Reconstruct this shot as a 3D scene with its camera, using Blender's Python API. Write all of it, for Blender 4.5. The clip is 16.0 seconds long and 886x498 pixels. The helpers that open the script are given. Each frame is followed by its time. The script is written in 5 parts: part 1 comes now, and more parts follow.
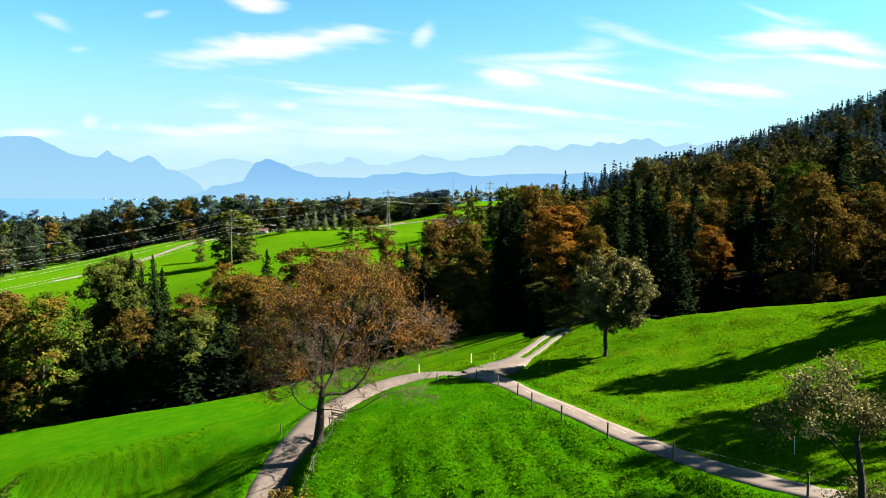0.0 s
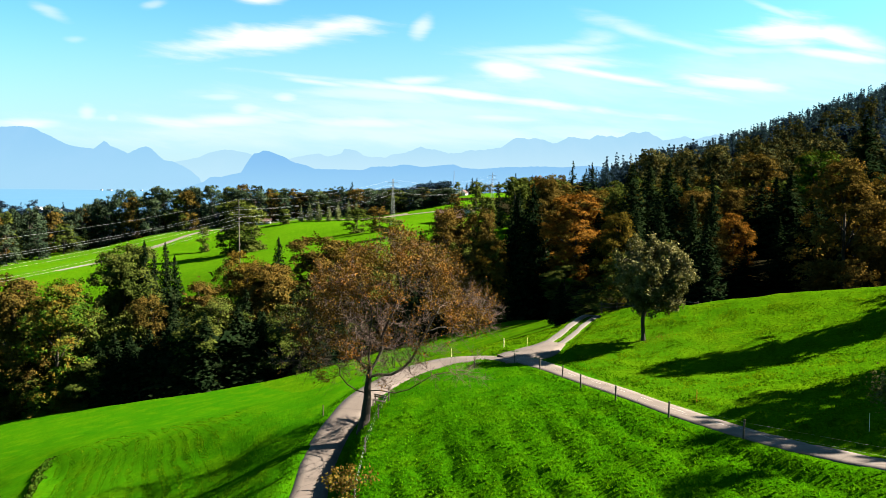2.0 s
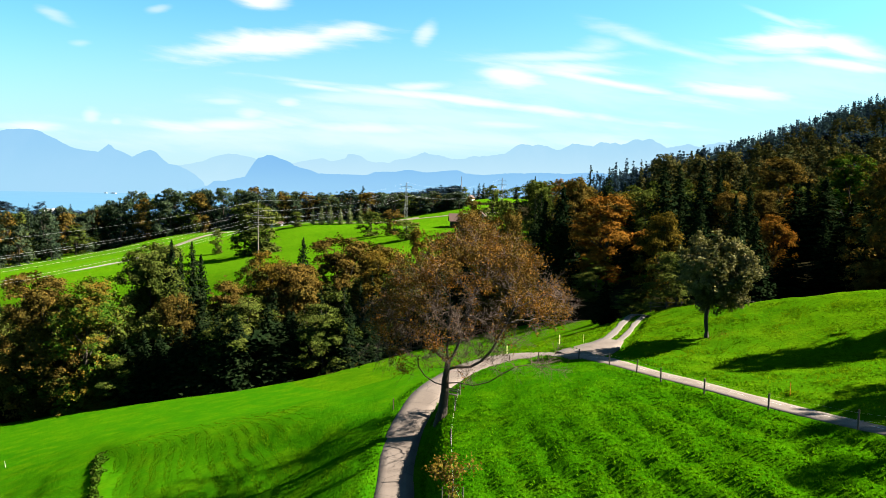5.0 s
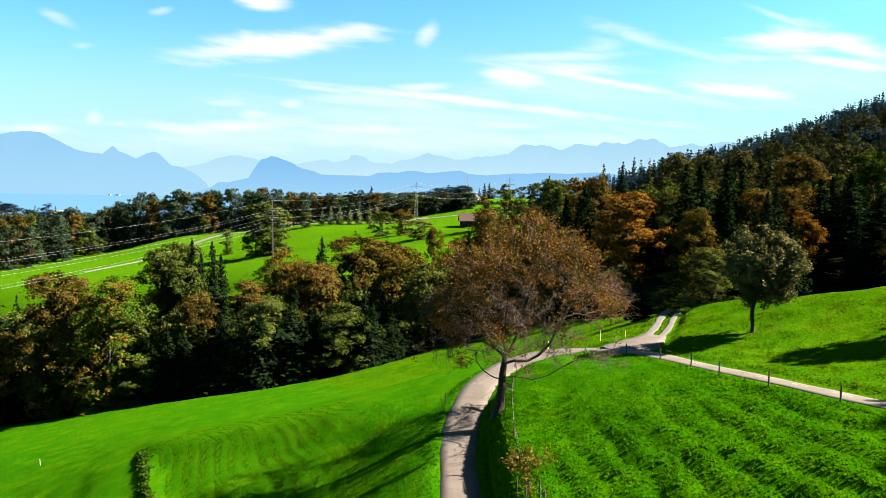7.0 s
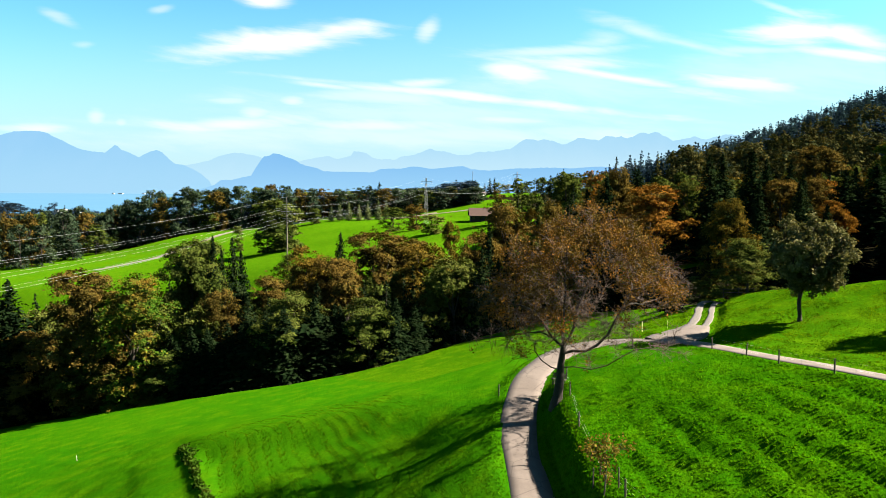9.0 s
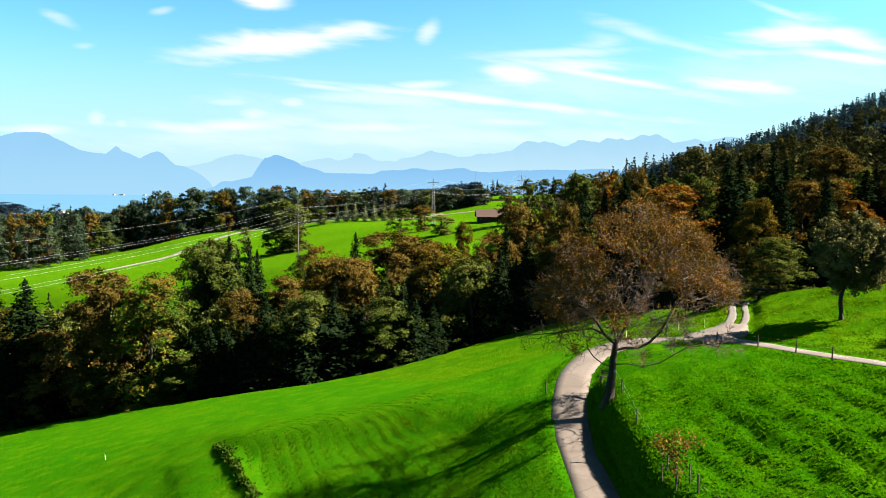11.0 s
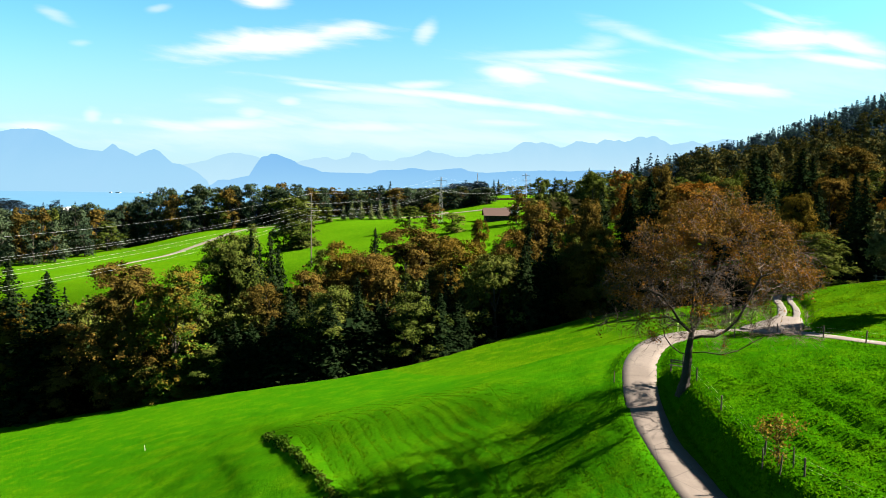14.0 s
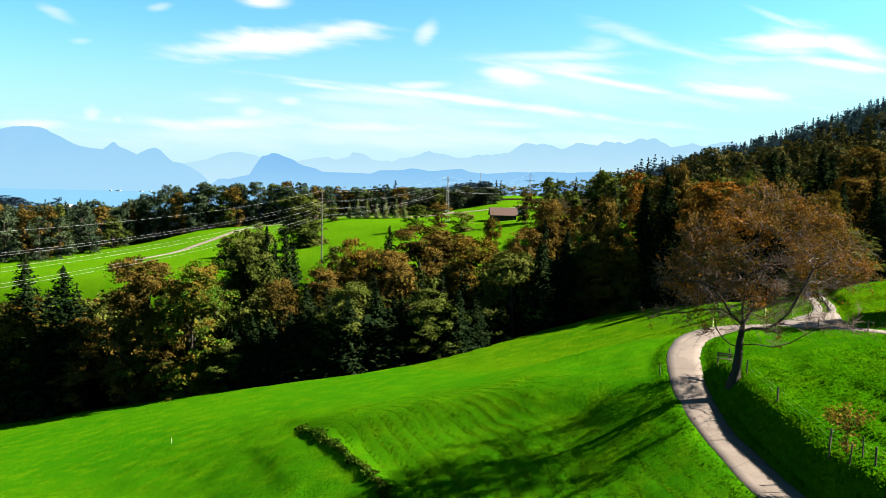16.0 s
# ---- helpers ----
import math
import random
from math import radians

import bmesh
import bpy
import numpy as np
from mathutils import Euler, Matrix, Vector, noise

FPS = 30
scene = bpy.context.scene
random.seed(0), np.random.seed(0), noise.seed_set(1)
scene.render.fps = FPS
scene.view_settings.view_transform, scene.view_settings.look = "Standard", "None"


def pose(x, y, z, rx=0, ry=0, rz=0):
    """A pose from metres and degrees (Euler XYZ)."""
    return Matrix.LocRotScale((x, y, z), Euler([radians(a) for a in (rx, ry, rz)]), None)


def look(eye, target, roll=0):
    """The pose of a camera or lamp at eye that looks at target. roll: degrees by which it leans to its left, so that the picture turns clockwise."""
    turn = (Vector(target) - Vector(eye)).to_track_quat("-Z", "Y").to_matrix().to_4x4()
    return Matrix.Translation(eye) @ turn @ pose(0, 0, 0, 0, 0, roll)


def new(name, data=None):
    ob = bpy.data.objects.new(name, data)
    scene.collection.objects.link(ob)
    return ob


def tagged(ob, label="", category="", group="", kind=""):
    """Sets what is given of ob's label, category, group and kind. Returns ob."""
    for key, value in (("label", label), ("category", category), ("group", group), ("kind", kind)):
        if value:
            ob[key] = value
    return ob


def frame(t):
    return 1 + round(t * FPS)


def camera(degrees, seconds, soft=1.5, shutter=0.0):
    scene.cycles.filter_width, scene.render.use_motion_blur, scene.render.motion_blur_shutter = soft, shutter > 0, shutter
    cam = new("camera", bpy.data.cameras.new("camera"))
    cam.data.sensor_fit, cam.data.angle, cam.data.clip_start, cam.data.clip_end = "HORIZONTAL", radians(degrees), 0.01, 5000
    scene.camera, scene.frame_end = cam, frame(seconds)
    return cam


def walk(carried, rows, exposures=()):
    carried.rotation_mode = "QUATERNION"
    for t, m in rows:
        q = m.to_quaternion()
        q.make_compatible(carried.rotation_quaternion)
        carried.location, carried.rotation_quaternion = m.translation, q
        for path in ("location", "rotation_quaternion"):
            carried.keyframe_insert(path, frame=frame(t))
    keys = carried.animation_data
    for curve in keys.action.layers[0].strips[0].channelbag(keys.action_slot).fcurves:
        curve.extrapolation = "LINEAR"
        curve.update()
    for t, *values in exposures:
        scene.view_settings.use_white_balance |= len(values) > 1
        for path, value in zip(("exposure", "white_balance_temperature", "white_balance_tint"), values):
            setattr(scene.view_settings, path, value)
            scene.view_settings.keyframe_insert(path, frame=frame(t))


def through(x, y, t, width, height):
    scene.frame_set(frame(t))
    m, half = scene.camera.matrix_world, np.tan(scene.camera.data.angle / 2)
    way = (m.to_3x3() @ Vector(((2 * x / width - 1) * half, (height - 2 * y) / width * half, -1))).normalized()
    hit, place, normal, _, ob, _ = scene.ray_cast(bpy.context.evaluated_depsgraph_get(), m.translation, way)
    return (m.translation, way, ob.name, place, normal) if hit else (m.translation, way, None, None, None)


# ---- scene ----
cam = camera(64.5, 16.0, soft=0.45)
METRES, EYE, TILT, LEAN, TURN = 34.0, 20.0, -4.5, -0.4, 0.0
EXPOSURE, SKY_STRENGTH, HAZE = 3.25, .0379, .106
SKY_TINT, SKY_PALE, CLOUD = (.36, .69, .68), (1.75, 2.42, 2.7), (3.1, 3.15, 3.15)
ROWS = [
    (0.0, 0.0, 0.0, 0.0, 0.0, 0.0, -0.0),
    (0.5, -0.0281, 0.0052, -0.0069, -0.05, -0.12, -0.04),
    (1.0, -0.0602, 0.0067, -0.0144, -0.12, -0.31, -0.04),
    (1.5, -0.0881, 0.0088, -0.0211, -0.18, -0.48, -0.15),
    (2.0, -0.1201, 0.0111, -0.0291, -0.22, -0.59, -0.25),
    (2.5, -0.1476, 0.0136, -0.035, -0.18, -0.68, -0.35),
    (3.0, -0.1796, 0.0164, -0.0424, -0.13, -0.64, -0.5),
    (3.5, -0.2078, 0.0182, -0.0492, -0.1, -0.5, -0.59),
    (4.0, -0.2399, 0.0191, -0.0544, -0.09, -0.33, -0.76),
    (6.5, -0.3925, 0.0209, -0.0763, 0.09, -0.05, -0.55),
    (7.0, -0.4264, 0.0213, -0.0803, 0.17, -0.07, -0.49),
    (7.5, -0.4562, 0.021, -0.0832, 0.23, -0.17, -0.24),
    (8.0, -0.4903, 0.0216, -0.0864, 0.32, -0.29, -0.06),
    (8.5, -0.5194, 0.0229, -0.0888, 0.38, -0.37, -0.02),
    (9.0, -0.5531, 0.0241, -0.092, 0.39, -0.42, 0.04),
    (11.5, -0.7064, 0.027, -0.1091, 0.37, -0.24, -0.1),
    (12.0, -0.7396, 0.0267, -0.1145, 0.35, -0.23, -0.15),
    (12.5, -0.7685, 0.0274, -0.1189, 0.3, -0.22, -0.27),
    (13.0, -0.8008, 0.028, -0.1245, 0.2, -0.19, -0.38),
    (13.5, -0.8301, 0.0275, -0.1296, 0.11, -0.2, -0.49),
    (14.0, -0.8625, 0.0269, -0.1364, 0.05, -0.25, -0.48),
    (14.5, -0.89, 0.0289, -0.1413, 0.03, -0.29, -0.59),
    (15.0, -0.9223, 0.0295, -0.1484, 0.0, -0.24, -0.71),
    (15.5, -0.9509, 0.03, -0.155, -0.02, -0.22, -0.79),
    (16.0, -0.9831, 0.0305, -0.1627, -0.02, -0.19, -0.89),
]
walk(cam, [(t, pose(0, 0, EYE, TILT, LEAN, TURN) @ pose(METRES * x, METRES * y, METRES * z, 90 + pitch, roll, yaw)) for t, x, y, z, yaw, pitch, roll in ROWS],
     exposures=[(0, EXPOSURE), (16, EXPOSURE)])

# ---------------------------------------------------------------- daylight
SUN_ELEVATION, SUN_TURN = radians(38), math.atan2(1, .12)
sun_way = Vector((math.sin(SUN_TURN) * math.cos(SUN_ELEVATION), math.cos(SUN_TURN) * math.cos(SUN_ELEVATION), math.sin(SUN_ELEVATION)))
sun = new("sun", bpy.data.lights.new("sun", "SUN"))
sun.data.energy, sun.data.angle, sun.data.color = 5.0, radians(.53), (1, .92, .78)
sun.matrix_world = look(sun_way * 100, (0, 0, 0))


class Nodes:
    """Short hand for a node tree."""

    def __init__(self, tree):
        self.tree = tree
        tree.nodes.clear()

    def add(self, kind, settings=(), **links):
        n = self.tree.nodes.new(kind)
        for key, value in dict(settings).items():
            if key == "operation":
                n.operation = value
            elif key == "data_type":
                n.data_type = value
            elif key == "blend_type":
                n.blend_type = value
            elif key == "interpolation_type":
                n.interpolation_type = value
            elif key == "feature":
                n.feature = value
        for key, value in links.items():
            key = int(key[1:]) if key[1:].isdigit() else key.replace("_", " ")
            if isinstance(value, bpy.types.NodeSocket):
                self.tree.links.new(value, n.inputs[key])
            else:
                n.inputs[key].default_value = value
        return n

    def math(self, op, a, b=0.0, c=None):
        more = {} if c is None else {"i2": c}
        return self.add("ShaderNodeMath", {"operation": op}, i0=a, i1=b, **more).outputs[0]

    def mix(self, fac, a, b, blend="MIX"):
        return self.add("ShaderNodeMix", {"data_type": "RGBA", "blend_type": blend}, i0=fac, i6=a, i7=b).outputs[2]

    def noise(self, vector, scale, detail=3.0, rough=.55, warp=0.0):
        return self.add("ShaderNodeTexNoise", Vector=vector, Scale=scale, Detail=detail, Roughness=rough, Distortion=warp).outputs[0]

    def span(self, value, a, b, c=0.0, d=1.0):
        return self.add("ShaderNodeMapRange", {"interpolation_type": "SMOOTHSTEP"}, i0=value, i1=a, i2=b, i3=c, i4=d).outputs[0]

    def ramp(self, fac, stops):
        n = self.add("ShaderNodeValToRGB", i0=fac)
        e = n.color_ramp.elements
        while len(e) < len(stops):
            e.new(.5)
        for k, (p, c) in zip(e, stops):
            k.position, k.color = p, (*c, 1)
        return n.outputs[0]


world = bpy.data.worlds.new("sky")
scene.world, world.use_nodes = world, True
w = Nodes(world.node_tree)
way = w.add("ShaderNodeTexCoord").outputs["Generated"]
air = w.add("ShaderNodeTexSky")
air.sky_type, air.sun_disc, air.sun_elevation, air.sun_rotation = "NISHITA", False, SUN_ELEVATION, SUN_TURN
air.altitude, air.air_density, air.dust_density, air.ozone_density = 600.0, 1.0, 1.0, 3.0
sky = air.outputs[0]
parts = w.add("ShaderNodeSeparateXYZ", Vector=way).outputs
ahead = w.math("MAXIMUM", parts[1], .05)
over, up = w.math("DIVIDE", parts[0], ahead), w.math("DIVIDE", parts[2], ahead)
flat = w.add("ShaderNodeCombineXYZ", X=w.math("MULTIPLY", over, 2.2), Y=w.math("MULTIPLY", w.math("ADD", up, w.math("MULTIPLY", over, .10)), 13.0)).outputs[0]
wisp = w.noise(flat, 2.6, 5, .55, .5)
fine = w.noise(flat, 8.0, 4, .6, .4)
# banks and streaks of high cloud: place over and up, half sizes, lean, weight
STREAKS = [
    (-0.2454, 0.2038, 0.1184, 0.017, 0.15, 1.15), (-0.1545, 0.2191, 0.0552, 0.0116, 0.13, 1.1), (-0.3048, 0.1918, 0.083, 0.0109, 0.04, 1.0), (-0.2565, 0.2592, 0.0314, 0.01, -0.1, 1.1),
    (-0.0284, 0.2223, 0.0102, 0.017, -0.5, 0.6), (-0.5465, 0.2357, 0.0236, 0.0069, -0.45, 0.4), (-0.5099, 0.1981, 0.0126, 0.0039, 0, 0.3), (-0.3998, 0.2467, 0.0142, 0.0046, 0.2, 0.4),
    (0.0867, 0.1626, 0.0436, 0.0171, -0.05, 0.95), (0.1693, 0.1927, 0.1185, 0.007, 0.05, 0.6), (0.1776, 0.1741, 0.087, 0.0101, -0.05, 0.8), (0.2334, 0.1574, 0.1466, 0.007, -0.17, 1.0),
    (0.4002, 0.15, 0.0912, 0.0094, -0.05, 1.0), (0.0316, 0.1286, 0.2383, 0.0063, -0.1, 0.9), (-0.036, 0.1477, 0.0476, 0.007, 0.1, 0.75), (-0.0677, 0.1263, 0.1191, 0.0118, -0.03, 0.5),
    (-0.2186, 0.1214, 0.0159, 0.0063, 0, 0.6), (-0.31, 0.1207, 0.0254, 0.0039, 0, 0.4), (-0.3066, 0.0885, 0.1075, 0.0103, 0.05, 0.75), (-0.2745, 0.1029, 0.0191, 0.0102, 0, 0.55),
    (-0.0955, 0.0876, 0.0996, 0.0095, 0, 0.65), (0.0757, 0.0967, 0.0677, 0.0063, -0.03, 0.6), (-0.5776, 0.0811, 0.0518, 0.0063, 0, 0.7), (-0.4974, 0.0982, 0.0096, 0.0094, 0, 0.5),
    (-0.4618, 0.0898, 0.0072, 0.0047, 0, 0.4), (0.4882, 0.2197, 0.067, 0.0201, 0.1, 1.15), (0.5635, 0.2125, 0.075, 0.0155, -0.33, 1.0), (0.5488, 0.1907, 0.1107, 0.007, -0.12, 0.85),
    (0.2713, 0.2167, 0.067, 0.01, -0.3, 0.55), (0.339, 0.2001, 0.0869, 0.0062, -0.2, 0.5), (0.2164, 0.2055, 0.0395, 0.0124, 0.15, 0.45), (0.43, 0.1946, 0.0948, 0.0062, 0.02, 0.45),
    (0.4752, 0.2451, 0.0551, 0.0046, -0.35, 0.5), (-0.1787, 0.1436, 0.0476, 0.0039, -0.1, 0.7)]
STREAKS += [(.18, .15, .17, .035, 0, .32), (-.02, .105, .26, .022, -.03, .32), (.46, .165, .2, .035, 0, .3), (-.1, .075, .42, .018, 0, .4)]
cloud = w.math("MULTIPLY", w.span(wisp, .5, .85), w.span(parts[2], .26, .4, 0, .12))
for a, b, c, d, lean, weight in STREAKS:
    u, v = w.math("SUBTRACT", over, a), w.math("SUBTRACT", up, b)
    p = w.math("DIVIDE", w.math("ADD", w.math("MULTIPLY", u, math.cos(lean)), w.math("MULTIPLY", v, math.sin(lean))), c)
    q = w.math("DIVIDE", w.math("SUBTRACT", w.math("MULTIPLY", v, math.cos(lean)), w.math("MULTIPLY", u, math.sin(lean))), d)
    r = w.math("ADD", w.math("MULTIPLY", p, p), w.math("MULTIPLY", q, q))
    body = w.math("SUBTRACT", 1.0, w.math("MULTIPLY", w.math("SQRT", r), .62))
    body = w.math("ADD", body, w.math("ADD", w.math("MULTIPLY", w.math("SUBTRACT", wisp, .5), 1.7), w.math("MULTIPLY", w.math("SUBTRACT", fine, .5), .45)))
    cloud = w.math("MAXIMUM", cloud, w.math("MULTIPLY", w.span(body, .0, 1.05), weight))
cloud = w.math("MULTIPLY", cloud, w.span(parts[1], .02, .3))
veil = w.span(up, .27, .02, 0, .88)
blue = w.mix(1.0, sky, (*SKY_TINT, 1), "MULTIPLY")
# the sky deepens towards the zenith
blue = w.mix(1.0, blue, w.ramp(parts[2], [(.36, (1, 1, 1)), (.85, (.42, .45, .50))]), "MULTIPLY")
pale = w.mix(veil, blue, (*SKY_PALE, 1))
seen = w.mix(w.math("MINIMUM", cloud, 1.0), pale, (*CLOUD, 1))
back = w.add("ShaderNodeBackground", Color=seen, Strength=SKY_STRENGTH)
w.add("ShaderNodeOutputWorld", Surface=back.outputs[0])

# ---------------------------------------------------------------- materials


def material(name, build, rough=.8, shine=.2):
    m = bpy.data.materials.new(name)
    m.use_nodes = True
    n = Nodes(m.node_tree)
    n.place = n.add("ShaderNodeTexCoord").outputs["Object"]
    n.world = n.add("ShaderNodeNewGeometry").outputs["Position"]
    colour, bump, gloss = build(n)
    links = {"Base_Color": colour, "Roughness": gloss if gloss is not None else rough}
    if bump is not None:
        links["Normal"] = n.add("ShaderNodeBump", Strength=bump[1], Distance=bump[2], Height=bump[0]).outputs[0]
    shader = n.add("ShaderNodeBsdfPrincipled", **links)
    shader.inputs["Specular IOR Level"].default_value = shine
    n.add("ShaderNodeOutputMaterial", Surface=shader.outputs[0])
    return m


def leafy(name, tones, shine=.5, through=.08):
    """Foliage: each leaf spray and each tree has a tone of its own; light comes through the leaves."""
    m = bpy.data.materials.new(name)
    m.use_nodes = True
    n = Nodes(m.node_tree)
    one = n.add("ShaderNodeNewGeometry").outputs["Random Per Island"]
    tree = n.add("ShaderNodeObjectInfo").outputs["Random"]
    place = n.add("ShaderNodeTexCoord").outputs["Object"]
    patch = n.math("ADD", n.math("MULTIPLY", n.span(n.noise(place, .3, 2), .3, .7), .6), n.math("MULTIPLY", n.span(n.noise(place, 1.3, 1), .3, .7), .4))
    pick = n.math("ADD", n.math("MULTIPLY", one, .16), n.math("ADD", n.math("MULTIPLY", tree, .24), n.math("MULTIPLY", patch, .60)))
    colour = n.ramp(pick, tones)
    a = n.add("ShaderNodeBsdfPrincipled", Base_Color=colour, Roughness=shine)
    a.inputs["Specular IOR Level"].default_value = .0
    b = n.add("ShaderNodeBsdfTranslucent", Color=n.mix(1.0, colour, (1.3, 1.25, .6, 1), "MULTIPLY"))
    mixed = n.add("ShaderNodeMixShader", i0=through, i1=a.outputs[0], i2=b.outputs[0])
    n.add("ShaderNodeOutputMaterial", Surface=mixed.outputs[0])
    return m


def grass_build(a, b, c, worn, grain=1.0):
    def build(n):
        broad, patchy, tuft, blade = n.noise(n.world, .035, 3), n.noise(n.world, .33, 4), n.noise(n.world, 2.6, 4, .65), n.noise(n.world, 9.0, 3, .7)
        colour = n.mix(n.span(broad, .35, .65), (*a, 1), (*b, 1))
        colour = n.mix(n.span(patchy, .42, .72, 0, .7), colour, (*c, 1))
        colour = n.mix(n.span(tuft, .42, .66, 0, .7 * grain), colour, (*worn, 1))
        colour = n.mix(n.span(blade, .38, .66, .0, .45 * grain), colour, n.mix(1.0, colour, (.35, .42, .4, 1), "MULTIPLY"))
        height = n.math("ADD", n.math("MULTIPLY", tuft, .7), n.math("MULTIPLY", blade, .35))
        return colour, (height, .8 * grain, .33), .85
    return build


MEADOW = material("meadow grass", grass_build((.0182, .0620, .0007), (.0285, .0755, .0007), (.046, .0875, .0011), (.0158, .0441, .0006)), shine=.0)
LOWER_MEADOW = material("lower meadow grass", grass_build((.0115, .0570, .0006), (.0180, .0660, .0006), (.0310, .0770, .0008), (.0090, .0400, .0005), .6), shine=.0)
FAR_MEADOW = material("far meadow grass", grass_build((.0225, .0690, .0009), (.0290, .0780, .0011), (.0370, .0820, .0016), (.0260, .0600, .0011)), shine=.0)
PASTURE = material("lush pasture grass", grass_build((.010, .049, .0004), (.016, .060, .0004), (.029, .075, .0006), (.007, .035, .0003)), shine=.0)
STUBBLE = material("bare stubble", lambda n: (n.mix(n.noise(n.world, .2), (.052, .040, .024, 1), (.070, .054, .033, 1)), None, .9))
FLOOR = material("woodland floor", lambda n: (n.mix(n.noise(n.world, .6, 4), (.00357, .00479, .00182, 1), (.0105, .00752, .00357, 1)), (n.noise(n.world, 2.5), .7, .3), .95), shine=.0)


def road_build(n):
    grain, patch, stain = n.noise(n.world, 24, 4, .7), n.noise(n.world, .55, 4), n.noise(n.world, 2.2, 5, .7, 1.0)
    colour = n.mix(n.span(patch, .35, .65), (.0600, .0462, .0378, 1), (.0765, .0600, .0500, 1))
    colour = n.mix(n.span(stain, .56, .74, 0, .5), colour, (.0364, .0277, .0212, 1))
    colour = n.mix(n.span(grain, .35, .7, 0, .35), colour, (.0391, .033, .0275, 1))
    crack = n.add("ShaderNodeTexVoronoi", {"feature": "DISTANCE_TO_EDGE"}, Vector=n.world, Scale=.38).outputs[0]
    colour = n.mix(n.span(crack, .0, .018, .55, 0), colour, (.0196, .0158, .0124, 1))
    return colour, (grain, .4, .02), .9


ASPHALT = material("pale worn asphalt", road_build)
GRAVEL = material("gravel wheel track", lambda n: (n.mix(n.noise(n.world, 6, 4), (.040, .034, .028, 1), (.068, .059, .050, 1)), (n.noise(n.world, 20), .6, .04), .95))
BARK = material("grey brown bark", lambda n: (n.mix(n.noise(n.place, 5, 5, .7), (.0095, .0072, .0050, 1), (.0330, .0260, .0190, 1)), (n.noise(n.add("ShaderNodeMapping", Vector=n.place, Scale=(1, 1, .3)).outputs[0], 11, 5, .7), 1.0, .09), .95))
TWIG = material("reddish twigs", lambda n: (n.mix(n.noise(n.place, .5, 2), (.022, .012, .008, 1), (.050, .031, .021, 1)), None, .8))
WOOD = material("weathered wood", lambda n: (n.mix(n.noise(n.place, 9, 4), (.0211, .0165, .012, 1), (.0451, .036, .0271, 1)), (n.noise(n.place, 30), .5, .01), .9))
LEAVES = {
    "green": leafy("bright green leaves", [(.2, (.0079, .0180, .0017)), (.5, (.0194, .0326, .0036)), (.8, (.0396, .0510, .0079))]),
    "turning": leafy("green leaves turning amber", [(.22, (.0088, .0264, .0018)), (.46, (.0229, .0458, .0040)), (.58, (.0458, .0422, .0053)), (.82, (.0686, .0387, .0053))]),
    "olive": leafy("olive leaves", [(.2, (.0106, .0180, .0030)), (.5, (.0273, .0370, .0060)), (.8, (.0493, .0546, .0106))]),
    "amber": leafy("amber autumn leaves", [(.2, (.0211, .0187, .0028)), (.5, (.0510, .0352, .0049)), (.8, (.0774, .0466, .0070))]),
    # blue raised to paint the far belt's haze into the dark green
    "dusky": leafy("dark green leaves hazed blue", [(.2, (.0075, .0135, .0085)), (.5, (.0150, .0240, .0125)), (.8, (.0250, .0345, .0165))]),
    "brown": leafy("brown autumn leaves", [(.2, (.0176, .0151, .0032)), (.5, (.0431, .0304, .0062)), (.8, (.0678, .0414, .0084))]),
    "rust": leafy("rust red autumn leaves", [(.2, (.0380, .0205, .0034)), (.5, (.0900, .0410, .0058)), (.8, (.1220, .0510, .0075))]),
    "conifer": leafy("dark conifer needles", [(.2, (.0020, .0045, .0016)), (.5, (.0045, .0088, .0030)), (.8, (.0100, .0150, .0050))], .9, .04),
    "slope": leafy("mixed forest foliage", [(.25, (.0040, .0090, .0050)), (.45, (.0115, .0160, .0068)), (.62, (.0270, .0270, .0085)), (.85, (.0420, .0320, .0090))]),
    "larch": leafy("pale green needles", [(.2, (.034, .048, .016)), (.5, (.058, .074, .024)), (.8, (.088, .098, .036))], .8, .1),
    "silver": leafy("grey green leaves", [(.2, (.024, .027, .010)), (.5, (.064, .062, .025)), (.8, (.140, .122, .057))], .5, .10),
    "ochre": leafy("browning ochre leaves", [(.2, (.045, .032, .007)), (.5, (.080, .055, .010)), (.8, (.120, .082, .014))], .6, .2),
    "russet": leafy("sparse russet leaves", [(.2, (.036, .027, .007)), (.5, (.080, .040, .009)), (.8, (.140, .052, .009))], .6, .15),
}
# ---------------------------------------------------------------- lists of places: kind, x, y, height, radius
# spruces at x -60.6, -44.2 and -25.4 replace olive trees, as dark fillers
LEFT_WOOD = [("conifer", -131.2, 164, 40.6, 10.7), ("conifer", -120.4, 161, 35.5, 12.2), ("amber", -135, 165, 31.2, 10.4), ("brown", -98.7, 156, 35.7, 10.3), ("turning", -88.1, 152, 31, 10),
     ("olive", -97.5, 155, 18.1, 8.2), ("olive", -94.5, 162, 29, 8.8), ("olive", -80.2, 173.5, 38.5, 9.2), ("olive", -81.8, 172, 42.4, 10.8), ("olive", -79.3, 149, 12.4, 5.8), ("brown", -69.1, 157, 26.8, 6.8), ("olive", -52.9, 150, 23.1, 8.7),
     ("conifer", -60.6, 146, 17.3, 7.9), ("conifer", -44.2, 147, 16, 8), ("olive", -35.4, 149, 21.6, 7.6), ("olive", -16.5, 159, 28.5, 8.8), ("conifer", -25.4, 154, 19.5, 7.5),
     ("brown", -115.1, 160, 23.2, 7.7), ("olive", -126.1, 163, 19.8, 7.1), ]
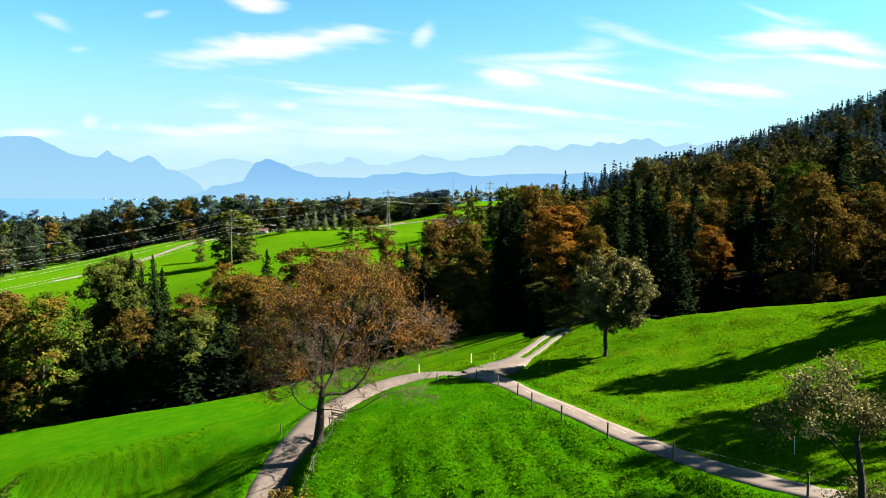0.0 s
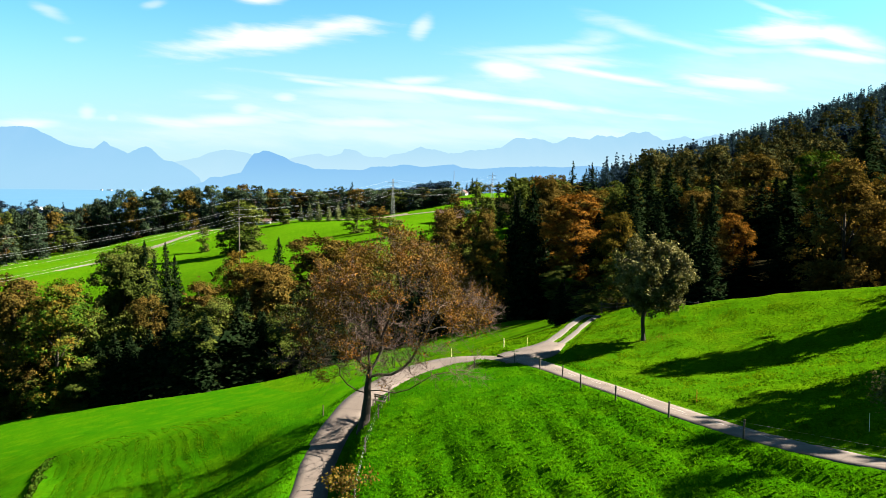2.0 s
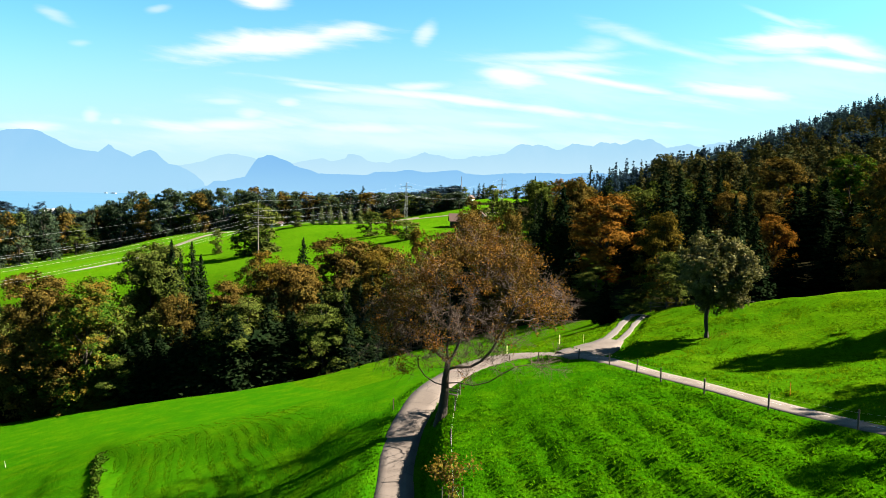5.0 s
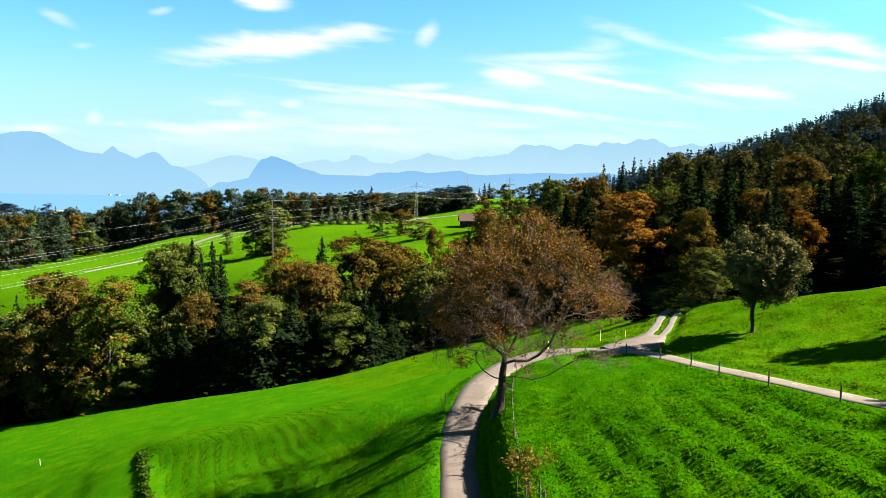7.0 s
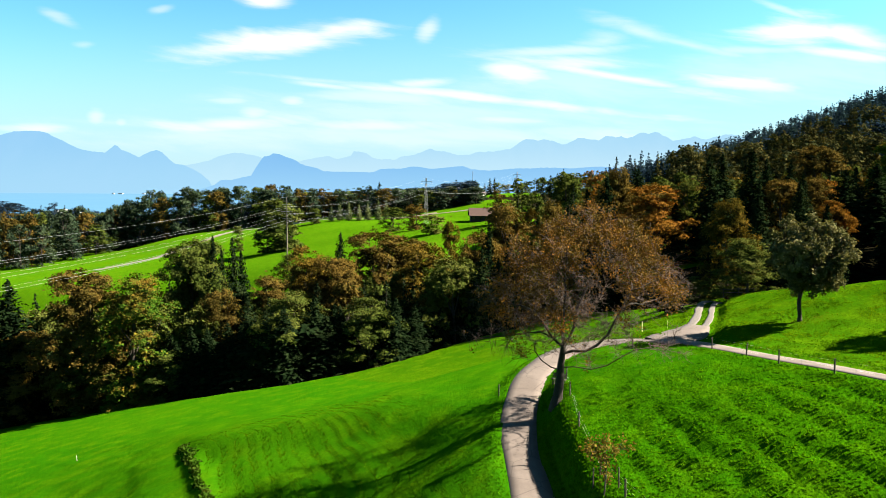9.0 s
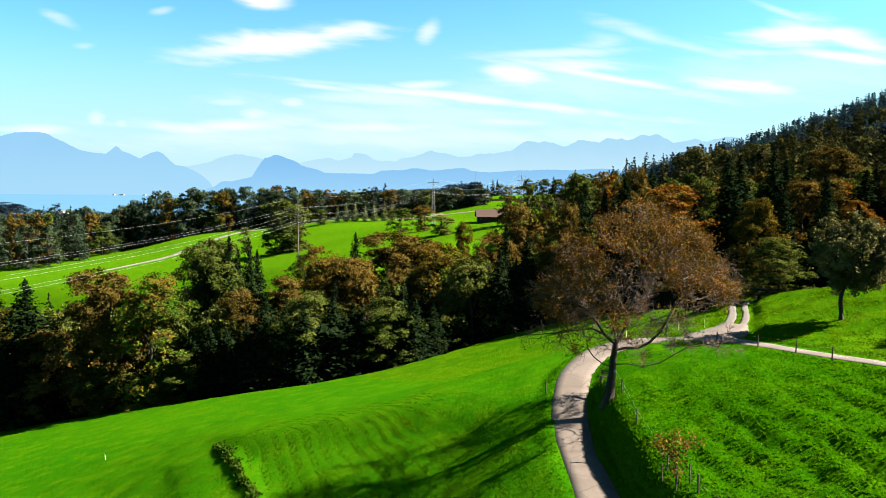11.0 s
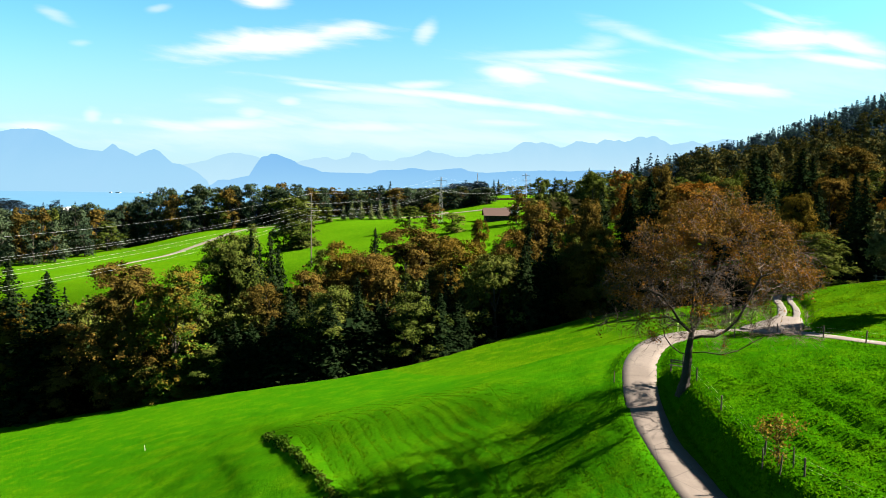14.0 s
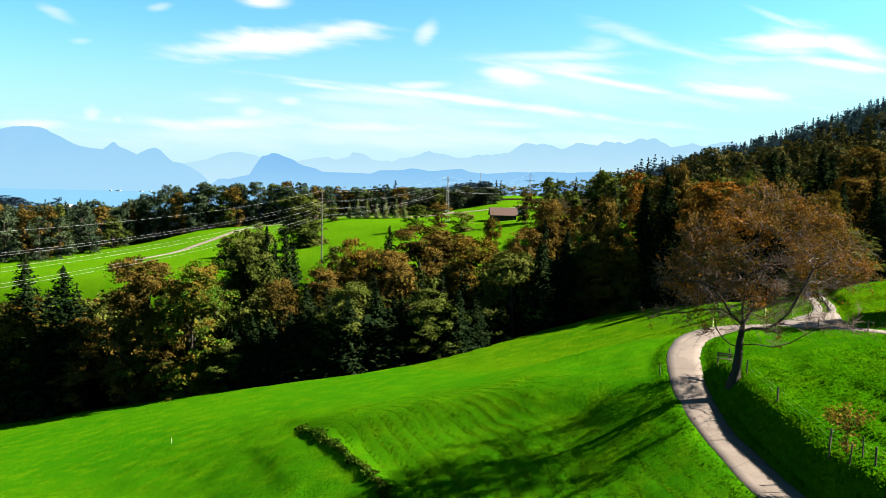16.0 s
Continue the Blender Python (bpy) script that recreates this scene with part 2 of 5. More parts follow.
MIDDLE_WOOD = [("amber", -56.2, 185, 32.8, 8.5), ("brown", -62.8, 172, 27.2, 8.3), ("conifer", -47.7, 190, 33.4, 6.4), ("brown", -38.7, 197, 34, 12.4), ("amber", -23.8, 180, 33.1, 10.4),
     ("brown", -29.8, 208, 31.9, 12.1), ("amber", -17.7, 222, 30.2, 4.3), ("brown", -46.7, 178, 29.6, 8.6), ("brown", -11.1, 190, 33, 9.2), ("conifer", -8.7, 170, 34.4, 5.9),
     ("conifer", -4.4, 163, 30.1, 6.2), ("brown", -0.6, 205, 38.7, 9.4), ("amber", 7, 162, 29.1, 7.4), ("brown", 2, 165, 26.6, 7.6), ("olive", 0.9, 170, 31, 7.4),
     ("conifer", 13.3, 163, 25.2, 6.2), ("olive", -62.8, 200, 30, 6.8), ("olive", -105.3, 352, 26.5, 10.9), ("olive", -96.8, 346, 23.6, 8.4), ("olive", -109, 350, 22, 6.8),
     ("olive", -99.3, 343, 20, 9.9), ]
RIGHT_WOOD = [("conifer", 16.8, 158, 36.4, 8.2), ("conifer", 14, 166, 36.8, 7.2), ("rust", 25.5, 152, 19, 8.3), ("brown", 21, 165, 26.9, 5.6), ("olive", 22.1, 146, 7.5, 4.7),
     ("conifer", 37.2, 152, 22.4, 6.2), ("conifer", 43.8, 162, 22.9, 6.6), ("conifer", 41.2, 140, 21.4, 6.1), ("conifer", 47, 147, 19.9, 5.1), ("conifer", 54.5, 152, 19.5, 5.4),
     ("brown", 46.6, 138, 15.8, 5), ("rust", 44.5, 116, 11.3, 3.3), ("turning", 75.6, 148, 23.3, 7.2), ("brown", 83.7, 200, 28.3, 9.7), ("conifer", 60.6, 108, 22.8, 7),
     ("amber", 56, 101, 11.5, 5.0), ("conifer", 50.8, 97, 6.3, 4.2), ("conifer", 60.7, 142, 16.1, 6.2), ]
FAR_RIGHT = [("conifer", 64.4, 138, 16.3, 6.7), ("conifer", 59.5, 120, 10.6, 5.9), ("conifer", 46.2, 104, 10.5, 2.3), ("brown", 57.2, 150, 16.2, 5.4), ("brown", 5.9, 175, 38.1, 6.3),
     ("olive", 9.2, 163, 28.6, 4.6), ("olive", 11.8, 161, 20, 4.5), ("brown", 4.1, 165, 27, 6), ("olive", 38.2, 170, 18.3, 4.8), ("conifer", 30.2, 152, 13.4, 5),
     ("brown", 42.6, 118, 7.4, 3.8), ("conifer", 36.1, 112, 11.5, 4.3), ("conifer", 42.2, 106, 6.7, 4.6), ("conifer", 48.4, 103, 6.3, 4.5), ]
SKYLINE = [("olive", 31.2, 262, 21.3, 11.6), ("conifer", 50.6, 292, 26.5, 5.4), ("conifer", 60.3, 300, 25.8, 5.5), ("conifer", 41.7, 225, 21.4, 7.6), ("brown", 30.1, 205, 18.3, 7.8),
     ("brown", -0.4, 215, 36.7, 8.2), ("brown", 6.6, 200, 35.6, 7.6), 
     ("olive", 21.5, 380, 12.7, 7.6), ("brown", -33.9, 345, 12.8, 5.8), ("olive", -46.7, 360, 12.4, 7.5), ("olive", -25.5, 300, 8.5, 7.2), ("olive", -137.5, 395, 14.9, 4.1),
     ("olive", -104.1, 450, 9.8, 4.7), ("larch", -94, 455, 10.2, 2.9), ("larch", -88.5, 455, 12.5, 3.3), ("brown", 1.7, 300, 14.8, 5.3), ]
FIELD_ROW = [("larch", -82.7, 455, 13.2, 3.3), ("larch", -76.1, 455, 10.9, 2.9), ("larch", -70.6, 458, 12.3, 3.3), ("larch", -64.1, 460, 13.2, 3.3), ("larch", -59.1, 462, 13.1, 3.3),
     ]
MASSIF = [(-0.6987, 0.0494), (-0.6742, 0.0599), (-0.6499, 0.0687), (-0.6257, 0.0744), (-0.616, 0.0769), (-0.6056, 0.0777), (-0.5857, 0.0779), (-0.5762, 0.0772), (-0.5659, 0.0741), (-0.5581, 0.0694), (-0.5463, 0.0647), (-0.537, 0.0592), (-0.5268, 0.0546), (-0.5165, 0.0515), (-0.5069, 0.0499), (-0.4966, 0.0492), (-0.487, 0.0477), (-0.4789, 0.0533), (-0.4723, 0.0589), (-0.4676, 0.0566), (-0.463, 0.0518), (-0.4511, 0.0472), (-0.4393, 0.0417), (-0.4288, 0.0457), (-0.4207, 0.0498), (-0.4134, 0.0522), (-0.4087, 0.0506), (-0.4047, 0.0483), (-0.3954, 0.0388), (-0.3875, 0.0325), (-0.3756, 0.031), (-0.3637, 0.0255), (-0.3518, 0.0192), (-0.34, 0.0097), (-0.3242, -0.0037)]
SADDLE = [(-0.3876, 0.0293), (-0.3635, 0.0319), (-0.3515, 0.0344), (-0.3394, 0.0376), (-0.3249, 0.0433), (-0.3153, 0.0457), (-0.3033, 0.0482), (-0.2913, 0.0483), (-0.2753, 0.0452), (-0.2594, 0.0406), (-0.2275, 0.0328), (-0.2036, 0.025)]
RIDGE = [(-0.3644, -0.0064), (-0.3321, 0.0034), (-0.324, 0.0098), (-0.3159, 0.0107), (-0.3079, 0.01), (-0.2918, 0.0149), (-0.2798, 0.0165), (-0.2732, 0.0269), (-0.2659, 0.0373), (-0.261, 0.0437), (-0.257, 0.0438), (-0.253, 0.0446), (-0.2481, 0.0478), (-0.2394, 0.0471), (-0.2298, 0.0431), (-0.2155, 0.0377), (-0.2099, 0.0338), (-0.2035, 0.0314), (-0.1876, 0.0283), (-0.1756, 0.0236), (-0.1556, 0.023), (-0.1315, 0.0224), (-0.1075, 0.0217), (-0.0955, 0.0266), (-0.0795, 0.0275), (-0.0675, 0.0276), (-0.0555, 0.0301), (-0.0435, 0.0309), (-0.0275, 0.0279), (-0.0075, 0.0288), (0.0085, 0.0313), (0.0221, 0.0314), (0.0326, 0.0275), (0.0526, 0.0252), (0.0766, 0.027), (0.1086, 0.0288), (0.1406, 0.0306), (0.1727, 0.0293), (0.2206, 0.032), (0.2688, 0.0268)]
ALPS = [(-0.2435, 0.0311), (-0.1955, 0.0402), (-0.1714, 0.0436), (-0.1555, 0.0405), (-0.1379, 0.0446), (-0.1338, 0.051), (-0.1275, 0.0502), (-0.1211, 0.0487), (-0.1155, 0.0471), (-0.1075, 0.0424), (-0.0955, 0.0393), (-0.0755, 0.0403), (-0.0635, 0.0451), (-0.0475, 0.046), (-0.0412, 0.05), (-0.0356, 0.0517), (-0.026, 0.0565), (-0.0188, 0.0541), (-0.0116, 0.0526), (0.0004, 0.0503), (0.0124, 0.0472), (0.0284, 0.0489), (0.0443, 0.0514), (0.0683, 0.054), (0.0882, 0.0565), (0.1001, 0.0653), (0.1096, 0.0701), (0.124, 0.0686), (0.1359, 0.0695), (0.1479, 0.0664), (0.16, 0.0617), (0.1719, 0.0666), (0.1837, 0.0722), (0.1998, 0.0699), (0.2118, 0.0684), (0.2236, 0.0741), (0.2356, 0.0718), (0.2435, 0.075), (0.2516, 0.0703), (0.2634, 0.0759), (0.2713, 0.0791), (0.2817, 0.0784), (0.2912, 0.0809), (0.3033, 0.0762), (0.3155, 0.0692), (0.3314, 0.0716), (0.3472, 0.0749), (0.3633, 0.0719), (0.3791, 0.0751), (0.391, 0.0792), (0.403, 0.0769), (0.4271, 0.0731), (0.4912, 0.068), (0.5713, 0.0622)]
UPPER_EDGE = [("olive", 48.5, 62.4, 19.5, 5.2), ("conifer", 50, 61, 20, 5), ("olive", 50, 44.5, 22, 6.2), ("olive", 53, 40.5, 23, 6.2)]
# ---------------------------------------------------------------- the lie of the land
BUMPS = [(-65, 30, -2.29), (-35, 30, -4.56), (-10, 30, -1.05), (12, 30, -1.26), (35, 30, -.55), (-95, 52, -.41), (-65, 52, -1.7), (-35, 52, -.9),
         (-10, 52, 2.28), (12, 52, -2.41), (35, 52, .27), (-95, 78, -2.27), (-65, 78, -1.99), (-35, 78, 1.64), (-10, 78, 3.13), (12, 78, -1.04),
         (35, 78, 2.82), (-95, 110, -.96), (-65, 110, .76), (-35, 110, -1.73), (-10, 110, -3.11), (12, 110, -.48), (35, 110, 2.04), (4, 142, 1.6)]
SWELLS = [(-58, 60, -0.26), (-58, 73, -0.67), (-58, 88, 0.69), (-45, 60, 0.29), (-45, 73, 0.81), (-45, 88, 0.76), (-32, 34, -0.14), (-32, 47, -0.4), (-32, 60, 0.22), (-32, 73, 0.29), (-32, 88, -0.75), (-19, 34, -0.22), (-19, 47, -0.66), (-19, 60, 0.15), (-8, 34, -0.55), (-8, 60, 0.6), (-8, 73, 0.16), (-8, 88, 0.3), (4, 34, -0.34), (4, 47, 0.97), (4, 60, 0.12), (4, 73, -0.16), (4, 88, 0.12), (16, 47, 0.3), (16, 60, -0.86), (16, 73, -0.13), (16, 88, 0.3), (28, 34, -0.14), (28, 47, -0.22), (28, 60, -0.89), (28, 73, 0.18), (28, 88, 0.52)]
EDGE_X = [-260, -200, -127, -99, -85, -69, -50, -35, -24, -11, 3, 12, 17.5, 19.5, 21, 25, 33, 39.4, 60, 140]      # where the meadow ends and the wood begins
EDGE_Y = [195, 178, 157, 150, 145, 138.5, 134, 137, 143, 150, 153, 147, 125, 98, 90, 79, 74.5, 69, 58, 40]
ROAD = [(-7, 18), (-11, 30), (-12.9, 39), (-13.15, 47), (-13.15, 54), (-12.1, 60.2), (-10.2, 66.2), (-7, 72.4), (-3, 75), (1, 73.7),
        (4.2, 70), (5.9, 65.5), (7.7, 59.2), (9.6, 53.3), (11.3, 47.4), (12.9, 42.4), (14.6, 37.8), (16.4, 33.5), (19, 27), (22, 18)]
TRACK = [(3.2, 71.8), (6.6, 73.8), (9, 77.3), (11.3, 82), (13.9, 88.5), (16.3, 93), (21, 95), (30, 95.5)]


def smooth(a, b, v):
    s = np.clip((v - a) / (b - a), 0, 1)
    return s * s * (3 - 2 * s)


def curve(points, step=0.5):
    """A rounded line through the points, sampled evenly."""
    p = np.array([points[0], *points, points[-1]], float)
    out = []
    for a, b, c, d in zip(p, p[1:], p[2:], p[3:]):
        n = max(2, int(np.linalg.norm(c - b) / step))
        for s in np.arange(n) / n:
            out.append(.5 * (2 * b + (c - a) * s + (2 * a - 5 * b + 4 * c - d) * s * s + (3 * b - a - 3 * c + d) * s ** 3))
    return np.array(out + [p[-1]])


def lattice(x, y, seed):
    n = np.sin(x * 127.1 + y * 311.7 + seed * 74.7) * 43758.5453
    return n - np.floor(n)


def rough(x, y, size, seed=0):
    """Smooth noise from -1 to 1 with lumps of that size."""
    u, v = x / size, y / size
    i, j = np.floor(u), np.floor(v)
    f, g = u - i, v - j
    f, g = f * f * (3 - 2 * f), g * g * (3 - 2 * g)
    low = lattice(i, j, seed) * (1 - f) + lattice(i + 1, j, seed) * f
    high = lattice(i, j + 1, seed) * (1 - f) + lattice(i + 1, j + 1, seed) * f
    return 2 * (low * (1 - g) + high * g) - 1


def near_hill(x, y):
    x = np.where(x < -150, -150 + 60 * np.tanh((x + 150) / 60), np.where(x > 70, 70 + 60 * np.tanh((x - 70) / 60), x))
    z = 1.388 + .2019 * x - .1597 * (y - 60)
    for a, b, h in BUMPS:
        z = z + h * np.exp(-((x - a) ** 2 + (y - b) ** 2) / 1352)
    for a, b, h in SWELLS:
        z = z + h * np.exp(-((x - a) ** 2 + (y - b) ** 2) / 242)
    return z


def open_land(x, y):
    """The land without roads."""
    x, y = np.asarray(x, float), np.asarray(y, float)
    edge = np.interp(x, EDGE_X, EDGE_Y)
    d = y - edge
    z = near_hill(x, np.minimum(y, edge + 12))
    z = z - 4 * smooth(0, 26, d) - (2 + 5 * smooth(-50, -25, x) * smooth(24, 14, x)) * smooth(0, 12, d)
    xf = np.where(x < -135, -135 + 120 * np.tanh((x + 135) / 240), np.where(x > -10, -10 + 20 * np.tanh((x + 10) / 20), x))
    far = -5 + .17 * (xf + 47) + .02 * (np.minimum(y, 600) - 370) + 8 * smooth(390, 465, y) * smooth(-245, -185, x) * smooth(-40, -110, x)
    far = far - 6.5 * np.exp(-((x - 6) / 32) ** 2 - ((y - 400) / 48) ** 2)
    z = z + (far - z) * smooth(55, 125, d)
    ramp = (x - 80 - .17 * y) / 40
    hill = .345 * 40 * np.log1p(np.exp(np.clip(ramp, -30, 30))) + np.where(ramp > 30, .345 * 40 * (ramp - 30), 0)
    hill = np.where(hill > 150, 150 + 90 * np.tanh((hill - 150) / 90), hill)
    z = z + hill * smooth(130, 650, y)
    low = smooth(620, 1150, y) * (1 - smooth(-60, 170, x - .12 * y))
    z = z + (-48 - z) * low
    # low wooded head of land and a town by the lake, a knoll on the horizon
    z = z + 36 * np.exp(-((x + 800) / 110) ** 2 - ((y - 1150) / 90) ** 2) + 24 * np.exp(-((x + 592) / 60) ** 2 - ((y - 1045) / 55) ** 2)
    return z + 41 * np.exp(-((x - 60) / 105) ** 2 - ((y - 960) / 110) ** 2)


def scarp_x(y):
    return np.interp(y, [30, 54, 61, 70, 80, 90], [-30, -37.9, -41, -45.2, -49.9, -55])


ROAD_LINE, TRACK_LINE = curve(ROAD), curve(TRACK)


def away(line, x, y):
    """How far off a line each place lies, which sample is nearest, and on which side."""
    q = np.stack([np.ravel(x), np.ravel(y)], 1)
    d, k = np.full(len(q), 1e9), np.zeros(len(q), int)
    close = np.where((q[:, 0] > -60) & (q[:, 0] < 60) & (q[:, 1] > 10) & (q[:, 1] < 130))[0]
    for c in np.array_split(close, max(1, len(close) // 20000)):
        r = ((q[c, None, :] - line[None]) ** 2).sum(2)
        k[c] = r.argmin(1)
        d[c] = np.sqrt(r.min(1))
    return d.reshape(np.shape(x)), k.reshape(np.shape(x))


def bed(line, sunk):
    z = open_land(line[:, 0], line[:, 1]) - sunk
    n = 9
    return np.convolve(np.pad(z, n, mode="edge"), np.ones(2 * n + 1) / (2 * n + 1), "valid")


ROAD_Z = bed(ROAD_LINE, .05)
# the lower lane runs in a cutting of its own
cutting = np.interp(ROAD_LINE[:, 1], [20, 30, 38, 43, 49, 52, 55, 58, 62], [-2.9, -3.3, -3.35, -3.3, -2.95, -2.45, -1.9, -1.45, -1.1])
ROAD_Z = ROAD_Z + (cutting - ROAD_Z) * smooth(64, 58, ROAD_LINE[:, 1]) * (ROAD_LINE[:, 0] < 0)
TRACK_Z = bed(TRACK_LINE, .03)


FORK = np.exp(-((TRACK_LINE[:, 0] - 4.5) ** 2 + (TRACK_LINE[:, 1] - 73) ** 2) / 14)


def trodden(x, y):
    """The trodden steps on the face of the fold: how strong they are, and their wave from -1 to 1."""
    side, fold = x - scarp_x(y), (72 - .42 * (x + 34)) - y
    treads = smooth(-8, 1, fold) * smooth(30, 18, fold) * smooth(.8, 2.5, side) * smooth(24, 12, side)
    along = side + .12 * (82 - y) + 4 * np.exp(-np.clip(fold + 3, 0, 60) / 4) + .7 * rough(x, y, 9, 31) + .25 * rough(x, y, 3, 32)
    return treads, np.sin(along * 4.4 + .6 * np.sin(along * 4.4))


def ground(x, y):
    x, y = np.asarray(x, float), np.asarray(y, float)
    z = open_land(x, y)
    # grassy scarp across the lower meadow
    side = x - scarp_x(y)
    z = z + .45 * smooth(-.6, .6, side) * (1 - smooth(2, 14, side)) * smooth(82, 74, y) * smooth(20, 40, y)
    low = x - scarp_x(y) + 5.6 + .5 * rough(x, y, 4, 44)
    z = z + .22 * smooth(-.6, .6, low) * (1 - smooth(1.5, 5, low)) * smooth(80, 76, y) * smooth(58, 64, y)
    # a fold in the meadow between scarp and lane, with trodden steps on its face
    fold = (72 - .42 * (x + 34)) - y
    z = z + (.35 * smooth(-14, 0, fold) - 1.1 * smooth(0, 8, fold)) * smooth(38, 14, fold) * smooth(-.5, 3, side) * smooth(-16, -24, x)
    treads, wave = trodden(x, y)
    z = z + (.55 + .45 * rough(x, y, 9, 33)) * .11 * wave * treads
    # the bank above the lower lane
    d, k = away(ROAD_LINE, x, y)
    right = (x > ROAD_LINE[k, 0]) & (ROAD_LINE[k, 0] < -4)
    z = z + np.where(right, .55 * smooth(1.6, 2.9, d) * (1 - smooth(3.4, 8, d)) * smooth(61, 53, y), 0)
    # old plough ridges in the pasture, lumps everywhere
    field = smooth(-10, -6, x) * smooth(68, 56, y) * smooth(20, 26, y) * smooth(.5, -1.5, x - np.interp(y, [20, 33.5, 42.4, 53.3, 59.2, 65.5, 70], [20, 15.6, 12.2, 8.9, 7, 5.2, 3]))
    across = (x * .98 + y * .17) + .8 * rough(x, y, 9, 3) + .35 * rough(x, y, 2.7, 13)
    ridge = 2 * np.abs(np.sin(across * math.pi / 2.3)) ** .7 - 1
    z = z + field * (.09 + .13 * smooth(54, 42, y)) * ridge * np.clip(.7 + .6 * rough(x, y, 4.3, 8), 0, 1) * (1 - .7 * smooth(44, 56, y)) + field * (.12 * rough(x, y, 1.1, 17) + .08 * rough(x, y, 1.9, 18))
    meadow = smooth(130, 100, y) * smooth(-110, -80, x)
    z = z + meadow * (.10 * rough(x, y, 3.1, 1) + .06 * rough(x, y, 1.3, 2))
    w = smooth(1.3, 2.9 + np.where(right, .7 * smooth(62, 54, y), 0), d)
    half = 1.40 - .36 * smooth(4.5, 8, ROAD_LINE[k, 0])
    z = (ROAD_Z[k] - .06 + .05 * smooth(half - .4, half - .02, d)) * (1 - w) + z * w
    e, j = away(TRACK_LINE, x, y)
    f = FORK[j]
    w = smooth(1.35 + 1.6 * f, 2.6 + 2.2 * f, e)
    z = (TRACK_Z[j] - .07 - .10 * f * smooth(79, 76, y)) * (1 - w) + z * w
    return np.where(d < 2.3, np.minimum(z, ROAD_Z[k] - .05 + .045 * smooth(half - .4, half - .02, d) + .25 * smooth(half + .1, 2.2, d)), z)

# ---------------------------------------------------------------- mesh helpers


def mesh(name, verts, faces, mats, index=None, shade=False):
    """A mesh from numpy arrays; faces all of one size."""
    verts, faces = np.asarray(verts, np.float32), np.asarray(faces, np.int32)
    m = bpy.data.meshes.new(name)
    k = faces.shape[1]
    m.vertices.add(len(verts)), m.loops.add(faces.size), m.polygons.add(len(faces))
    m.vertices.foreach_set("co", verts.ravel())
    m.loops.foreach_set("vertex_index", faces.ravel())
    m.polygons.foreach_set("loop_start", np.arange(len(faces), dtype=np.int32) * k)
    if index is not None:
        m.polygons.foreach_set("material_index", np.asarray(index, np.int32))
    if shade:
        m.polygons.foreach_set("use_smooth", np.ones(len(faces), bool))
    m.update(calc_edges=True)
    for one in mats if isinstance(mats, (list, tuple)) else [mats]:
        m.materials.append(one)
    return m


def under(name, data, parent, label="", m=None):
    ob = new(name, data)
    ob.parent = parent
    if m is not None:
        ob.matrix_basis = m
    return tagged(ob, label) if label else ob


def part(name, bm, mat, parent=None, label=""):
    data = bpy.data.meshes.new(name)
    bm.to_mesh(data)
    bm.free()
    data.materials.append(mat)
    ob = new(name, data)
    ob.parent = parent
    return tagged(ob, label) if label else ob


def box(bm, x, y, z, dx, dy, dz, bevel=.0, turn=0.0):
    """A box with its base centre at x, y, z."""
    made = bmesh.ops.create_cube(bm, size=1, matrix=Matrix.Translation((x, y, z + dz / 2)) @ Matrix.Rotation(turn, 4, "Z") @ Matrix.Diagonal((dx, dy, dz, 1)))
    if bevel:
        edges = list({e for v in made["verts"] for e in v.link_edges})
        bmesh.ops.bevel(bm, geom=edges, offset=bevel, segments=1, affect="EDGES")
    return bm


def tubes(a, b, ra, rb, sides=5):
    """Tapered tubes from points a to points b, as verts and quads."""
    a, b, ra, rb = np.atleast_2d(a), np.atleast_2d(b), np.atleast_1d(ra), np.atleast_1d(rb)
    n = len(a)
    d = b - a
    d = d / (np.linalg.norm(d, axis=1, keepdims=True) + 1e-9)
    ref = np.where(np.abs(d[:, 2:3]) < .9, np.array([[0, 0, 1.]]), np.array([[1., 0, 0]]))
    u = np.cross(d, ref)
    u /= np.linalg.norm(u, axis=1, keepdims=True) + 1e-9
    v = np.cross(d, u)
    t = np.arange(sides) * 2 * math.pi / sides
    ring = u[:, None] * np.cos(t)[None, :, None] + v[:, None] * np.sin(t)[None, :, None]
    low, high = a[:, None] + ring * ra[:, None, None], b[:, None] + ring * rb[:, None, None]
    verts = np.concatenate([low, high], 1).reshape(-1, 3)
    k = np.arange(sides)
    quad = np.stack([k, (k + 1) % sides, (k + 1) % sides + sides, k + sides], 1)
    faces = (np.arange(n)[:, None, None] * 2 * sides + quad[None]).reshape(-1, 4)
    return verts, faces


def pipe(points, radius, sides=4):
    """One unbroken tube through the points."""
    p = np.array(points, float)
    d = np.gradient(p, axis=0)
    d /= np.linalg.norm(d, axis=1, keepdims=True) + 1e-9
    u = np.cross(d, (0, 0, 1.0))
    u /= np.linalg.norm(u, axis=1, keepdims=True) + 1e-9
    v = np.cross(d, u)
    t = np.arange(sides) * 2 * math.pi / sides
    verts = (p[:, None] + radius * (u[:, None] * np.cos(t)[None, :, None] + v[:, None] * np.sin(t)[None, :, None])).reshape(-1, 3)
    r, c = np.meshgrid(np.arange(len(p) - 1), np.arange(sides))
    a, b = (r * sides + c).ravel(), (r * sides + (c + 1) % sides).ravel()
    return verts, np.stack([a, b, b + sides, a + sides], 1)


def join(*pieces):
    verts, faces, base = [], [], 0
    for v, f in pieces:
        verts.append(v), faces.append(np.asarray(f) + base)
        base += len(v)
    return np.concatenate(verts), np.concatenate(faces)


